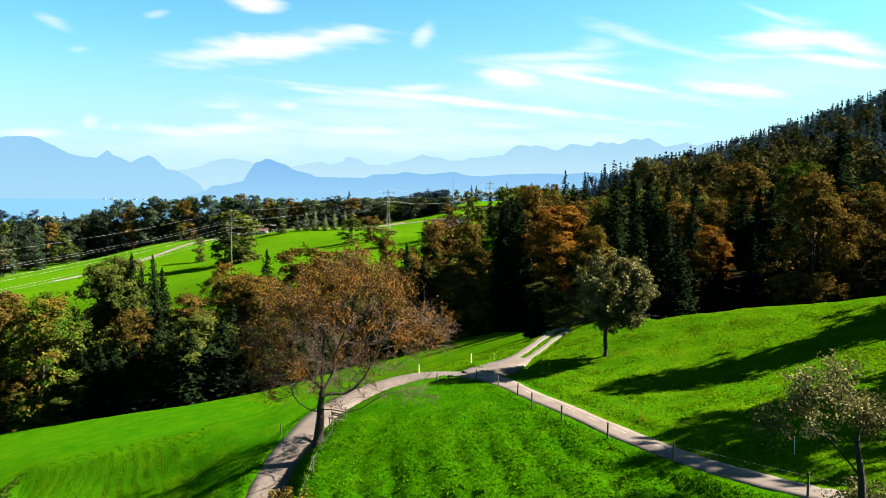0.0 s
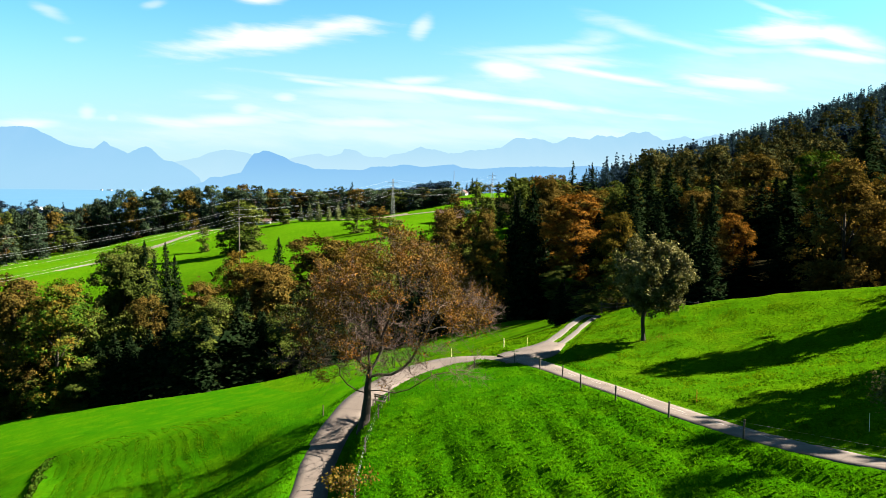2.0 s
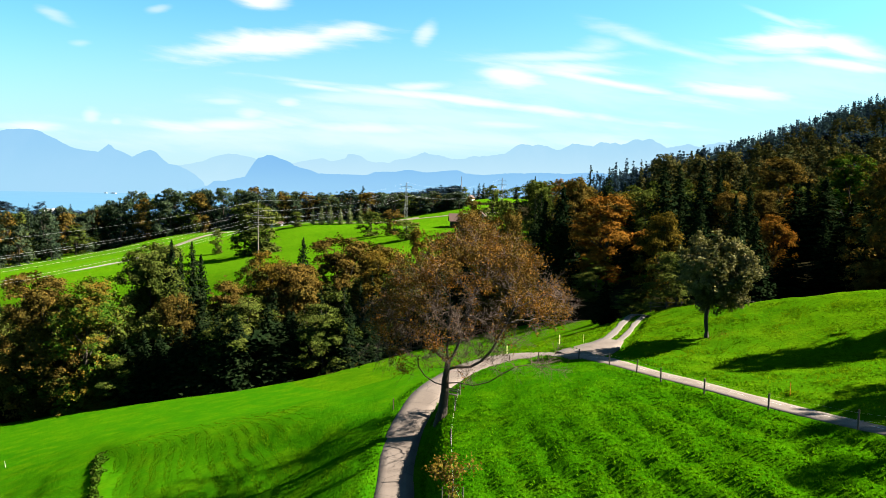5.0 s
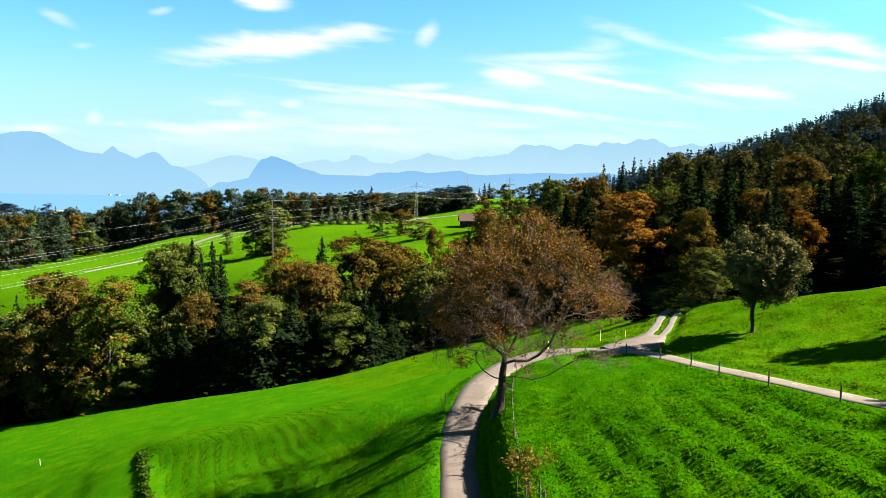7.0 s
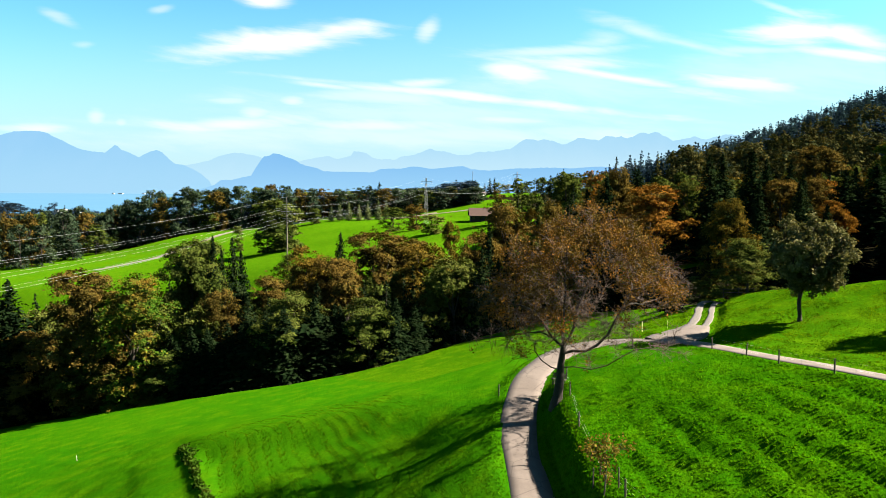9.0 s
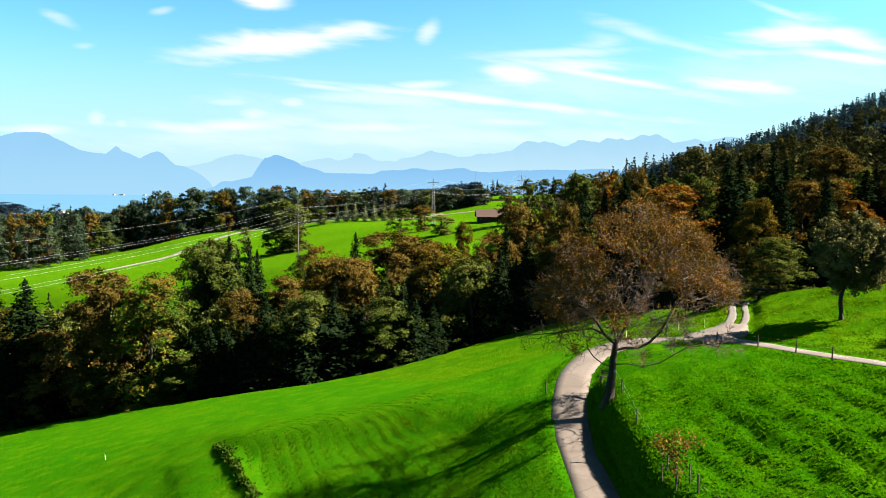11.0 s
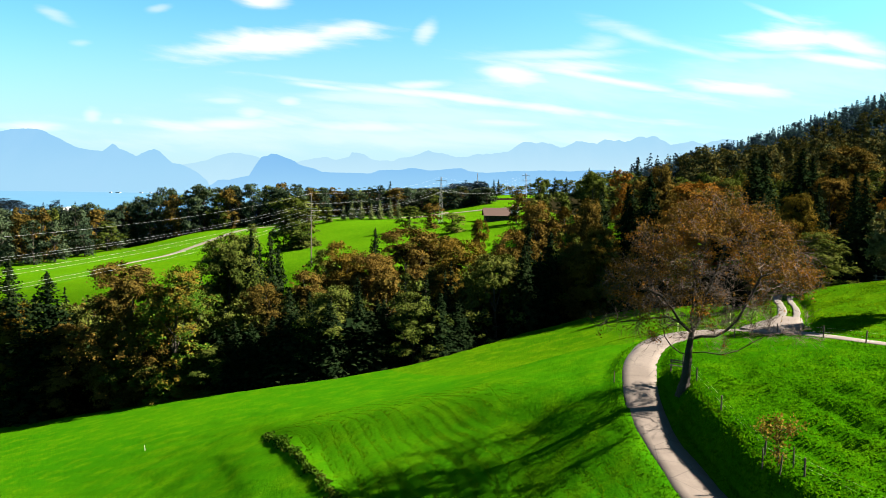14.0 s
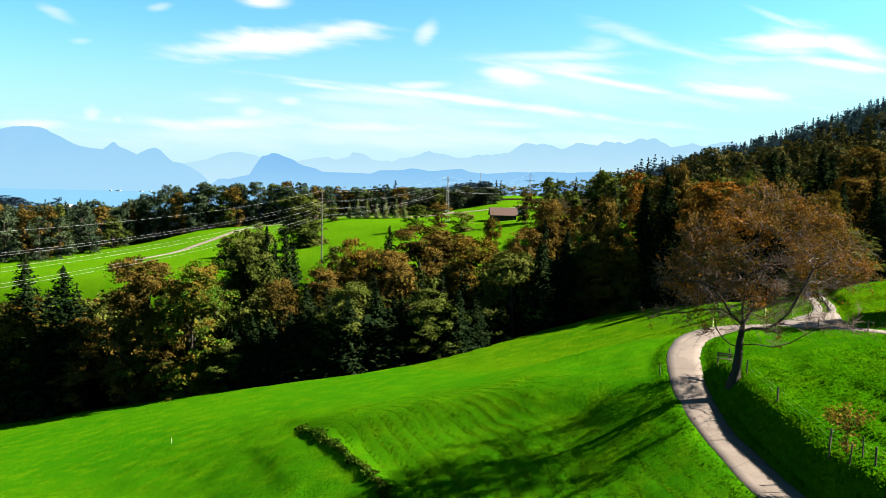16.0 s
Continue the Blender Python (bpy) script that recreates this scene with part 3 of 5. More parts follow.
def sprays(rng, centre, out, size, long=1.5, corners=4):
    """Leaf sprays: small kites, or far off triangles, at the centres that face roughly along out."""
    n = len(centre)
    out = out + rng.normal(0, .55, (n, 3))
    out /= np.linalg.norm(out, axis=1, keepdims=True) + 1e-9
    side = np.cross(out, rng.normal(0, 1, (n, 3)))
    side /= np.linalg.norm(side, axis=1, keepdims=True) + 1e-9
    tip = np.cross(out, side)
    s = (size * rng.uniform(.6, 1.35, n))[:, None]
    fold = out * s * .25
    if corners == 3:
        verts = np.stack([centre + side * s * .55 - tip * s * .3, centre + tip * s * long * .6, centre - side * s * .55 - tip * s * .3], 1).reshape(-1, 3)
        return verts, np.arange(3 * n).reshape(-1, 3)
    verts = np.stack([centre - tip * s * long * .5, centre + side * s * .5 + fold, centre + tip * s * long * .5 - fold, centre - side * s * .5 + fold], 1).reshape(-1, 3)
    return verts, np.arange(4 * n).reshape(-1, 4)


def ball(rng, n):
    v = rng.normal(0, 1, (n, 3))
    return v / np.linalg.norm(v, axis=1, keepdims=True)


# ---------------------------------------------------------------- trees


def broadleaf(seed, lobes, leaves, size, foot=.06, core=0, clumps=420):
    """A leafy tree 20 m high with a crown of 6 m radius, as trunk and crown meshes: lobes bear clumps, clumps bear leaves in flat layers."""
    rng = np.random.default_rng(seed)
    lean = rng.uniform(-.9, .9, 2)
    h = foot + (1 - foot) * rng.uniform(0, 1, lobes) ** .95
    h[:4] = (.97, .92, .85, .78)
    f = np.clip((h - foot) / (1 - foot), 0, 1)
    wide = 5.0 * np.clip(f / .3 * .45 + .55, 0, 1) * np.sqrt(np.clip(1 - np.clip((f - .25) / .78, 0, 1) ** 2.2, 0, 1))
    wide *= 1 + .22 * np.sin(rng.uniform(0, 6, lobes) * 3)
    turn = rng.uniform(0, 2 * math.pi, lobes)
    reach = wide * np.sqrt(rng.uniform(.3, 1, lobes))
    axis = np.stack([lean[0] * h, lean[1] * h, h * 18.8], 1)
    mid = axis + np.stack([reach * np.cos(turn), reach * np.sin(turn), 0 * h], 1)
    big = rng.uniform(.8, 1.9, lobes) * (1.2 - .4 * h) * (44 / lobes) ** .3
    outward = mid - axis * np.array([1, 1, .96])
    outward /= np.linalg.norm(outward, axis=1, keepdims=True) + 1e-6
    # clumps on the outer side of the lobes
    home = rng.choice(lobes, clumps, p=big ** 2 / (big ** 2).sum())
    way = ball(rng, clumps)
    flip = (way * (outward[home] + np.array([0, 0, .7]))).sum(1) < -.3
    way[flip] *= -1
    hub = mid[home] + way * (big[home] * rng.uniform(.55, 1.12, clumps))[:, None] * np.array([1.1, 1.1, .85])
    loose = rng.random(clumps) < .16
    hub[loose] += way[loose] * rng.uniform(.2, .9, (loose.sum(), 1))
    broad = rng.uniform(.4, 1.0, clumps) * (420 / clumps) ** .4
    share = rng.choice(clumps, leaves, p=broad ** 2 / (broad ** 2).sum())
    u = rng.normal(0, .55, (leaves, 3)) * broad[share][:, None] * np.array([1, 1, .42])
    u[:, 2] -= .35 * (u[:, 0] ** 2 + u[:, 1] ** 2) / broad[share]
    at = hub[share] + u
    crown = sprays(rng, at, way[share] * .55 + outward[home[share]] * .3 + np.array([0, 0, .75]), size, 1.5, 3)
    if core:
        # larger leaf sprays inside the crown, added to stop light leaking through
        inner = rng.integers(0, lobes, core)
        spot = axis[inner] * .42 + mid[inner] * .58 + ball(rng, core) * .6 * np.array([1, 1, 1.2])
        spot[:, 2] = np.minimum(spot[:, 2], 16.4)
        crown = join(crown, sprays(rng, spot, ball(rng, core), max(.5, size * 1.35), 1.5, 3))
    n = 7
    z = np.linspace(-.8, 15, n)
    spine = np.stack([lean[0] * z / 20 + rng.normal(0, .12, n), lean[1] * z / 20 + rng.normal(0, .12, n), z], 1)
    spine[0, :2] = spine[1, :2]
    r = np.linspace(.34, .08, n)
    r[0] = .46
    limb = rng.choice(lobes, min(lobes, 16), replace=False)
    root = np.array([spine[min(n - 2, max(1, int(mid[k, 2] / 15 * n * .6)))] for k in limb])
    knee = root * .45 + mid[limb] * .55 + np.array([0, 0, -.5])
    trunk = join(tubes(spine[:-1], spine[1:], r[:-1], r[1:], 7), tubes(root, knee, np.full(len(limb), .12), np.full(len(limb), .07)),
                 tubes(knee, mid[limb], np.full(len(limb), .07), np.full(len(limb), .02)))
    return trunk, crown


def conifer(seed, levels, boughs, pieces, size, slope=.72, least=.28):
    """A spruce 20 m high with 4 m radius at the foot."""
    rng = np.random.default_rng(seed)
    at, out = [], []
    for k in range(levels):
        f = k / (levels - 1)
        z = 1.2 + 18.6 * f ** .95
        for j in range(max(3, int(boughs * (1 - .65 * f)))):
            t = rng.uniform(0, 2 * math.pi)
            long = (4.0 * (1 - f) ** slope * (.55 + .45 * min(1, f * 8 + .3)) + .12) * rng.uniform(.6, 1.1)
            s = (np.arange(pieces) + rng.uniform(.2, 1, pieces)) / pieces
            droop = -.32 * long * s ** 1.5 + .1 * long * s ** 4
            jit = rng.normal(0, .16, pieces)
            at.append(np.stack([np.cos(t + jit * .5) * long * s, np.sin(t + jit * .5) * long * s, z + droop + rng.normal(0, .12, pieces)], 1))
            out.append(np.stack([np.cos(t) * .7 + 0 * s, np.sin(t) * .7 + 0 * s, .8 + 0 * s], 1))
    at, out = np.concatenate(at), np.concatenate(out)
    keep = np.full(len(at), size) * np.clip(1.3 - at[:, 2] / 22, least, 1.2)
    crown = sprays(rng, at, out, keep, 2.0, 3)
    trunk = tubes([(0, 0, -.8), (0, 0, 8)], [(0, 0, 8), (0, 0, 19.5)], [.34, .2], [.2, .03], 6)
    return trunk, crown


KINDS = {"fine_broad": [broadleaf(s, 70, 25000, .215, .05, 2200, 620) for s in (11, 12, 13, 14, 15, 16)], "broad": [broadleaf(s, 60, 6500, .44, .04, 900, 380) for s in (17, 18, 19)],
         "spruce": [conifer(s, 56, 17, 9, .42) for s in (21, 22, 23)],
         "far_broad": [broadleaf(s, 46, 4000, .52, .02, 360, 240) for s in (31, 32, 33, 34)], "mid_broad": [broadleaf(s, 34, 2500, .62, .02, 260, 190) for s in (51, 52, 53)], "far_spruce": [conifer(s, 30, 12, 7, .58) for s in (41, 42)], "mid_spruce": [conifer(s, 22, 10, 4, 1.0) for s in (43, 44)],
         "small_broad": [broadleaf(s, 12, 430, .95, .06, 40, 60) for s in (35, 36)], "small_spruce": [conifer(s, 15, 8, 3, 1.25, .6, .6) for s in (45, 46)]}
DATA = {k: [(mesh("trunk", *t, BARK, shade=True), mesh("crown", *c, LEAVES["olive"])) for t, c in v] for k, v in KINDS.items() if k[:5] != "small" and k != "mid_spruce"}
WORDS = {"green": "leafy broadleaf tree with fresh green foliage", "turning": "broadleaf tree with green leaves turning amber", "olive": "broadleaf tree with dull olive green foliage", "dusky": "broadleaf tree with dark green foliage", "amber": "broadleaf tree in amber and yellow autumn leaf",
         "brown": "broadleaf tree with thinning brown autumn leaves", "rust": "broadleaf tree in rusty orange autumn leaf", "conifer": "tall dark green spruce with drooping boughs",
         "larch": "small pale green larch", "silver": "fruit tree with grey green leaves"}
tree_rng = np.random.default_rng(5)


def plant(colour, x, y, high, wide, far=True, group="trees of the wood", where=" in the wood", fine=False):
    shape = ("mid_" if far and y > 280 and colour not in ("conifer", "larch") else "far_" if far else "fine_" if fine and colour not in ("conifer", "larch") else "") + ("spruce" if colour in ("conifer", "larch") else "broad")
    trunk, crown = DATA[shape][tree_rng.integers(len(DATA[shape]))]
    tree = new("conifer_tree" if colour in ("conifer", "larch") else "broadleaf_tree")
    s = wide / (4.0 if colour in ("conifer", "larch") else 6.0)
    tree.matrix_basis = Matrix.Translation((x, y, float(ground(x, y)))) @ Matrix.Rotation(tree_rng.uniform(0, 6.28), 4, "Z") @ Matrix.Diagonal((s, s, high / 20, 1))
    under("trunk", trunk, tree)
    top = under("crown", crown, tree)
    top.material_slots[0].link = "OBJECT"
    top.material_slots[0].material = LEAVES[colour]
    return tagged(tree, WORDS[colour] + where, "tree", group)

# ---------------------------------------------------------------- ground, lake, mountains


def steps(a, b, fine, low, high):
    """Grid lines: fine between a and b, ever wider out to low and high."""
    mid = np.arange(a, b + fine, fine)
    left, right, s = [], [], fine
    v = a
    while v > low:
        s = min(s * 1.09, 120)
        v -= s
        left.append(v)
    v, s = mid[-1], fine
    while v < high:
        s = min(s * 1.045, 120)
        v += s
        right.append(v)
    return np.concatenate([left[::-1], mid, right])


gx, gy = steps(-70, 55, .5, -4800, 4800), steps(26, 100, .5, -1200, 4900)
X, Y = np.meshgrid(gx, gy)
Z = ground(X, Y)
n, m = len(gx), len(gy)
i, j = np.meshgrid(np.arange(n - 1), np.arange(m - 1))
q = (j * n + i).ravel()
cells = np.stack([q, q + 1, q + n + 1, q + n], 1)
cx, cy = (X[:-1, :-1] + X[1:, 1:]).ravel() / 2, (Y[:-1, :-1] + Y[1:, 1:]).ravel() / 2
past = cy - np.interp(cx, EDGE_X, EDGE_Y)
field_far = (past > 70) & (cx < 45 - .05 * (cy - 200)) & (cy < 560)
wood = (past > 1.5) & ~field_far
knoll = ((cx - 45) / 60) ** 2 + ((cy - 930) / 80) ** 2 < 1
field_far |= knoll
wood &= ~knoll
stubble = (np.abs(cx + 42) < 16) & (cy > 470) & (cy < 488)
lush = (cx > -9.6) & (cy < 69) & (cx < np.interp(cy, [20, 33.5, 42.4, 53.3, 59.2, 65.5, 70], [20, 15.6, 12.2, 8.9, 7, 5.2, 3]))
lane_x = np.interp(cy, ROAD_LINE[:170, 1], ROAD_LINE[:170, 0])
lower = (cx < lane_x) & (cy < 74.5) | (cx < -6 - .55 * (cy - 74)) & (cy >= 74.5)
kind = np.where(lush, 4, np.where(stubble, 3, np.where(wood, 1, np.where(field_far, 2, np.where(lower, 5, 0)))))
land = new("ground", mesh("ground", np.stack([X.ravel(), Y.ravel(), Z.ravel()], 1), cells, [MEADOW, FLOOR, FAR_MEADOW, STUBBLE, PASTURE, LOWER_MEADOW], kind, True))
tagged(land, "green sunlit hill meadows with woodland floor beyond", "meadow", kind="structure")


def drape(x, y):
    """Height of the ground's own faces."""
    a, b = np.clip(np.searchsorted(gx, x) - 1, 0, n - 2), np.clip(np.searchsorted(gy, y) - 1, 0, m - 2)
    f, g = (x - gx[a]) / (gx[a + 1] - gx[a]), (y - gy[b]) / (gy[b + 1] - gy[b])
    return (Z[b, a] * (1 - f) + Z[b, a + 1] * f) * (1 - g) + (Z[b + 1, a] * (1 - f) + Z[b + 1, a + 1] * f) * g


def ribbon(line, z, half, thick, lift=0.0):
    """A strip along a line, with side faces."""
    d = np.gradient(line, axis=0)
    d /= np.linalg.norm(d, axis=1, keepdims=True)
    nrm = np.stack([-d[:, 1], d[:, 0]], 1)
    half = np.broadcast_to(half, len(line))[:, None]
    cols = []
    for f, drop in ((-1.04, -thick), (-1, 0), (-.5, .025), (0, .035), (.5, .025), (1, 0), (1.04, -thick)):
        p = line + nrm * half * f
        cols.append(np.column_stack([p, (drape(p[:, 0], p[:, 1]) if z is None else z) + lift + drop]))
    k = len(cols)
    verts = np.stack(cols, 1).reshape(-1, 3)
    r, c = np.meshgrid(np.arange(len(line) - 1), np.arange(k - 1))
    a = (r * k + c).ravel()
    return verts, np.stack([a, a + k, a + k + 1, a + 1], 1)


wobble = 1.40 - .36 * smooth(4.5, 8, ROAD_LINE[:, 0]) + .09 * rough(ROAD_LINE[:, 0], ROAD_LINE[:, 1], 3.3, 6) + .35 * np.exp(-((ROAD_LINE[:, 0] + 3) ** 2 + (ROAD_LINE[:, 1] - 74) ** 2) / 40)
road = new("road", mesh("road", *ribbon(ROAD_LINE, ROAD_Z, wobble, .2), ASPHALT, shade=True))
tagged(road, "narrow pale worn asphalt farm lane winding over the hill", "road", kind="structure")
tr = TRACK_LINE
n_near = away(ROAD_LINE, tr[:15, 0], tr[:15, 1])
join_z = TRACK_Z[:15] + (ROAD_Z[n_near[1]] - TRACK_Z[:15]) * (1 - smooth(1.2, 4.5, n_near[0]))
lane = new("road", mesh("road_mouth", *ribbon(tr[:15], join_z, (1.16 + 1.3 * FORK)[:15], .3, -.035 + .06 * smooth(0, 5, np.arange(15))), ASPHALT, shade=True))
tagged(lane, "pale asphalt mouth of a side lane", "road", kind="structure")
d = np.gradient(tr, axis=0)
nr = np.stack([-d[:, 1], d[:, 0]], 1) / np.linalg.norm(d, axis=1, keepdims=True)
for side in (-.74, .74):
    rut = new("wheel_track", mesh("wheel_track", *ribbon(tr[12:] + nr[12:] * side, None, (.44 if side > 0 else .34) + .07 * rough(tr[12:, 0], tr[12:, 1], 1.5, 4), .16, .09), GRAVEL, shade=True))
    tagged(rut, "gravel wheel rut of a farm track", "road", kind="structure")

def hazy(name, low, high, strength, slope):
    """Mountains so far off that only the lit air before them shows: haze painted as their own glowing colour, from low
    to high.
    """
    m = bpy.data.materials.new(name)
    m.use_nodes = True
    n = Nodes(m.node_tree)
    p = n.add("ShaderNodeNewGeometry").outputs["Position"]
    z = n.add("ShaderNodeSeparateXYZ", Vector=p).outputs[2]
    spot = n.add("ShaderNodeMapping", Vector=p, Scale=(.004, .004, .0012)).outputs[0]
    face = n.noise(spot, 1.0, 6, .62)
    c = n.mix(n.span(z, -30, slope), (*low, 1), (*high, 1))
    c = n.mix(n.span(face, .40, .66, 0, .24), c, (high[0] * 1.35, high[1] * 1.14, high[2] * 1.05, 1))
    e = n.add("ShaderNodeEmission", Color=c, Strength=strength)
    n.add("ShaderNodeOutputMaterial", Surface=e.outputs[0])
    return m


def mountains(label, far, skyline, mat, jag, seed):
    """A range whose crest follows places given as run and rise for each metre ahead, with spurs down to its foot."""
    pts = np.array(skyline)
    u = np.linspace(pts[0, 0], pts[-1, 0], 700)
    v = np.interp(u, pts[:, 0], pts[:, 1])
    for size, amp in ((.018, .0008), (.007, .0007), (.003, .0005)):
        v = v + jag * amp * rough(u + seed, u * 0 + seed * 1.7, size, seed)
    rows_, rings = 7, []
    foot = -60.0
    for k in range(rows_):
        f = k / (rows_ - 1)
        spur = 60 * rough(u * 9 + seed, u * 0 + f * 2, .35, seed + 3) * f
        y = far - 260 * f + spur
        z = (17.3 + v * far) * (1 - f) ** 1.15 + foot * (1 - (1 - f) ** 1.15)
        rings.append(np.stack([u * far - 16.6, y, z], 1))
    k = len(u)
    r, c = np.meshgrid(np.arange(rows_ - 1), np.arange(k - 1))
    a = (r * k + c).ravel()
    ob = new("backdrop", mesh("backdrop", np.concatenate(rings), np.stack([a, a + k, a + k + 1, a + 1], 1), mat))
    return tagged(ob, label, "mountains", kind="structure")


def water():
    """Lake water, mostly covered by the same lit air, painted as a pale blue glow."""
    m = hazy("lake water with haze glow", (.27, .62, .92), (.27, .62, .92), HAZE, 10)
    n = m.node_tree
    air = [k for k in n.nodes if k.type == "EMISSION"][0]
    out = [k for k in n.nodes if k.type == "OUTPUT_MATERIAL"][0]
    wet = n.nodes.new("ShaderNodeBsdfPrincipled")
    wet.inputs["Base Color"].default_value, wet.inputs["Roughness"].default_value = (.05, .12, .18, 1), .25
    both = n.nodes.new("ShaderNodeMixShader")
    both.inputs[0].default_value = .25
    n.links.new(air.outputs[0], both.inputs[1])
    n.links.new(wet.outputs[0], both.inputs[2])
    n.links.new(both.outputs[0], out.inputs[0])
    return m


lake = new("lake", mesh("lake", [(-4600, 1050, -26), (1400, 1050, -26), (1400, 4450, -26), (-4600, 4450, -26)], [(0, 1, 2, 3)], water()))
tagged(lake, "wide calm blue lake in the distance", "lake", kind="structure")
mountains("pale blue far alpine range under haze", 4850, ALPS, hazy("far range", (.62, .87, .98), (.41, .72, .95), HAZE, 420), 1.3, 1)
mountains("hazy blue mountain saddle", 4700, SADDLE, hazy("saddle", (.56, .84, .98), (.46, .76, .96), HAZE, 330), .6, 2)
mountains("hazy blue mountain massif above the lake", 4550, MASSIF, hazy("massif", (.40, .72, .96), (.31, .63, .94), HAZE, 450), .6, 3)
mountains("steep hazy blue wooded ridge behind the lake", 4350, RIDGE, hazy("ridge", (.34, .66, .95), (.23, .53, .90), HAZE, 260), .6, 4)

# ---------------------------------------------------------------- the woods
for rows in (LEFT_WOOD, MIDDLE_WOOD, RIGHT_WOOD, FAR_RIGHT):
    for colour, x, y, high, wide in rows:
        plant(colour, x, y, high, wide, y > 290, fine=True)
for colour, x, y, high, wide in SKYLINE + FIELD_ROW:
    plant(colour, x, y, high, wide, y > 290, "trees on the far hill", " on the far hill")
# tall trees on the meadow's upper edge, whose shadows cross the grass
for colour, x, y, high, wide in UPPER_EDGE:
    plant(colour, x, y, high, wide, False, group="trees of the upper edge", where=" above the meadow")


def scatter(seed, count, xs, ys, keep, gap):
    """Random places that keep() likes, no two closer than gap."""
    rng = np.random.default_rng(seed)
    got = []
    for _ in range(count):
        x, y = rng.uniform(*xs), rng.uniform(*ys)
        if keep(x, y) and all((x - a) ** 2 + (y - b) ** 2 > gap * gap for a, b in got):
            got.append((x, y))
    return got, rng


def behind(x, y):
    return y - np.interp(x, EDGE_X, EDGE_Y)


TAKEN = [(r[1], r[2]) for rows in (LEFT_WOOD, MIDDLE_WOOD, RIGHT_WOOD, FAR_RIGHT, SKYLINE, FIELD_ROW) for r in rows]
# the ravine below the meadow: mostly dark young spruces between the tall trees
places, rng = scatter(51, 900, (-190, 12), (110, 215), lambda x, y: 14 < behind(x, y) < 62 and y < 215 and x > -20 - (y - 90) * 1.45
                      and all((x - a) ** 2 + (y - b) ** 2 > 25 for a, b in TAKEN), 10.5)
# their near-black needles stand in for the wood's shade
for x, y in places:
    plant("conifer", x, y, rng.uniform(14, 20), rng.uniform(4.2, 5.4), True)
# the second rank, close behind the tall edge trees
RANK_TOP = ([-170, -130, -115, -90, -75, -60, -40, 0], [-14, -12.5, -11, -5.5, -8.5, -7, -3, 2])
places, rng = scatter(58, 900, (-172, -8), (160, 205), lambda x, y: 16 < behind(x, y) < 48 and x > -30 - (y - 90) * 1.6 and all((x - a) ** 2 + (y - b) ** 2 > 12 for a, b in TAKEN), 6.4)
for x, y in places:
    c = rng.choice(["olive", "brown", "conifer"], p=[.40, .15, .45])
    high = float(np.interp(x, *RANK_TOP)) - float(ground(x, y)) - rng.uniform(.5, 6)
    plant(c, x, y, min(36, max(12, high)), rng.uniform(5.5, 7.5) * (.75 if c == "conifer" else 1), True)
# a row of near-black spruces added to darken the wood's foot
rng = np.random.default_rng(55)
for x in np.concatenate([np.arange(-136, -78, 6.2), np.arange(-78, 13, 4.4)]):
    if not -101 < x < -83:
        x = x + rng.uniform(-1, 1)
        plant("conifer", x, float(np.interp(x, EDGE_X, EDGE_Y)) + (14 if x > -48 else 9), rng.uniform(15, 19.5), rng.uniform(4.8, 6.0), False)
# dark spruces added to shade the tall edge trees from the east
for colour, x, y, high, wide in LEFT_WOOD:
    if x > -82 and colour != "conifer":
        plant("conifer", x + 5.6, y - .6, max(9, high - 2.5), 6.2, False)
        plant("conifer", x + 9.5, y + 2.5, max(9, high - 4), 6.0, False)
# the slope to the east, with clearings that let the sun reach the autumn trees
CLEAR = [(75.6, 148), (56, 101), (44.5, 116)]
places, rng = scatter(52, 1100, (10, 230), (66, 300), lambda x, y: behind(x, y) > 7 and not (x < 30 and 108 < y < 141) and x < 14 + y * .70 and (y > 91 or x > 45)
                      and all((x - a) ** 2 + (y - b) ** 2 > 36 for a, b in TAKEN) and not any(0 < x - a < 28 and abs(y - b - .12 * (x - a)) < 7 for a, b in CLEAR), 9.5)
for x, y in places:
    c = rng.choice(["olive", "brown", "conifer", "amber", "rust"], p=[.06, .07, .85, .02, .0] if x > 22 and y < 168 else [.30, .32, .20, .14, .04])
    plant(c, x, y, rng.uniform(13, 19) + (3 if y > 200 else 0), rng.uniform(4.2, 6) * (.72 if c == "conifer" else 1), y > 170, fine=y < 140)
# the belt of wood behind the far fields: its front row tree by tree
BELT_TOP = ([-262, -244, -234, -225, -206, -188, -150, -133, -114, -90, -54, -34, -14, 4], [-2, 9, 11, 14.5, 15, 17, 20, 18, 17, 17.5, 20, 17.5, 18, 18])
places, rng = scatter(53, 1400, (-330, 4), (470, 540), lambda x, y: 0 < y - 478 - .12 * (x + 200) < 24 and x > -262, 7.6)
for x, y in places:
    c = rng.choice(["olive", "brown", "conifer", "dusky"], p=[.10, .10, .07, .73])
    high = float(np.interp(x, *BELT_TOP)) - float(ground(x, y)) + rng.uniform(-5.5, 1) + (1.5 if c == "conifer" else 0)
    plant(c, x, y, max(11, high), rng.uniform(6.5, 9.5) * (.78 if c == "conifer" else 1), True, "trees of the far wood", " in the far wood")
places, rng = scatter(54, 500, (-400, -150), (385, 520), lambda x, y: 0 < -(x + 242) - (440 - y) * .1 < 70 and y < 500 and x > -30 - y * .72, 9)
for x, y in places:
    c = rng.choice(["olive", "brown", "conifer", "dusky"], p=[.20, .16, .08, .56])
    plant(c, x, y, rng.uniform(25, 33) - 8 * float(smooth(-256, -244, x)), rng.uniform(6.5, 9) * (.62 if c == "conifer" else 1), True, "trees of the far wood", " in the far wood")
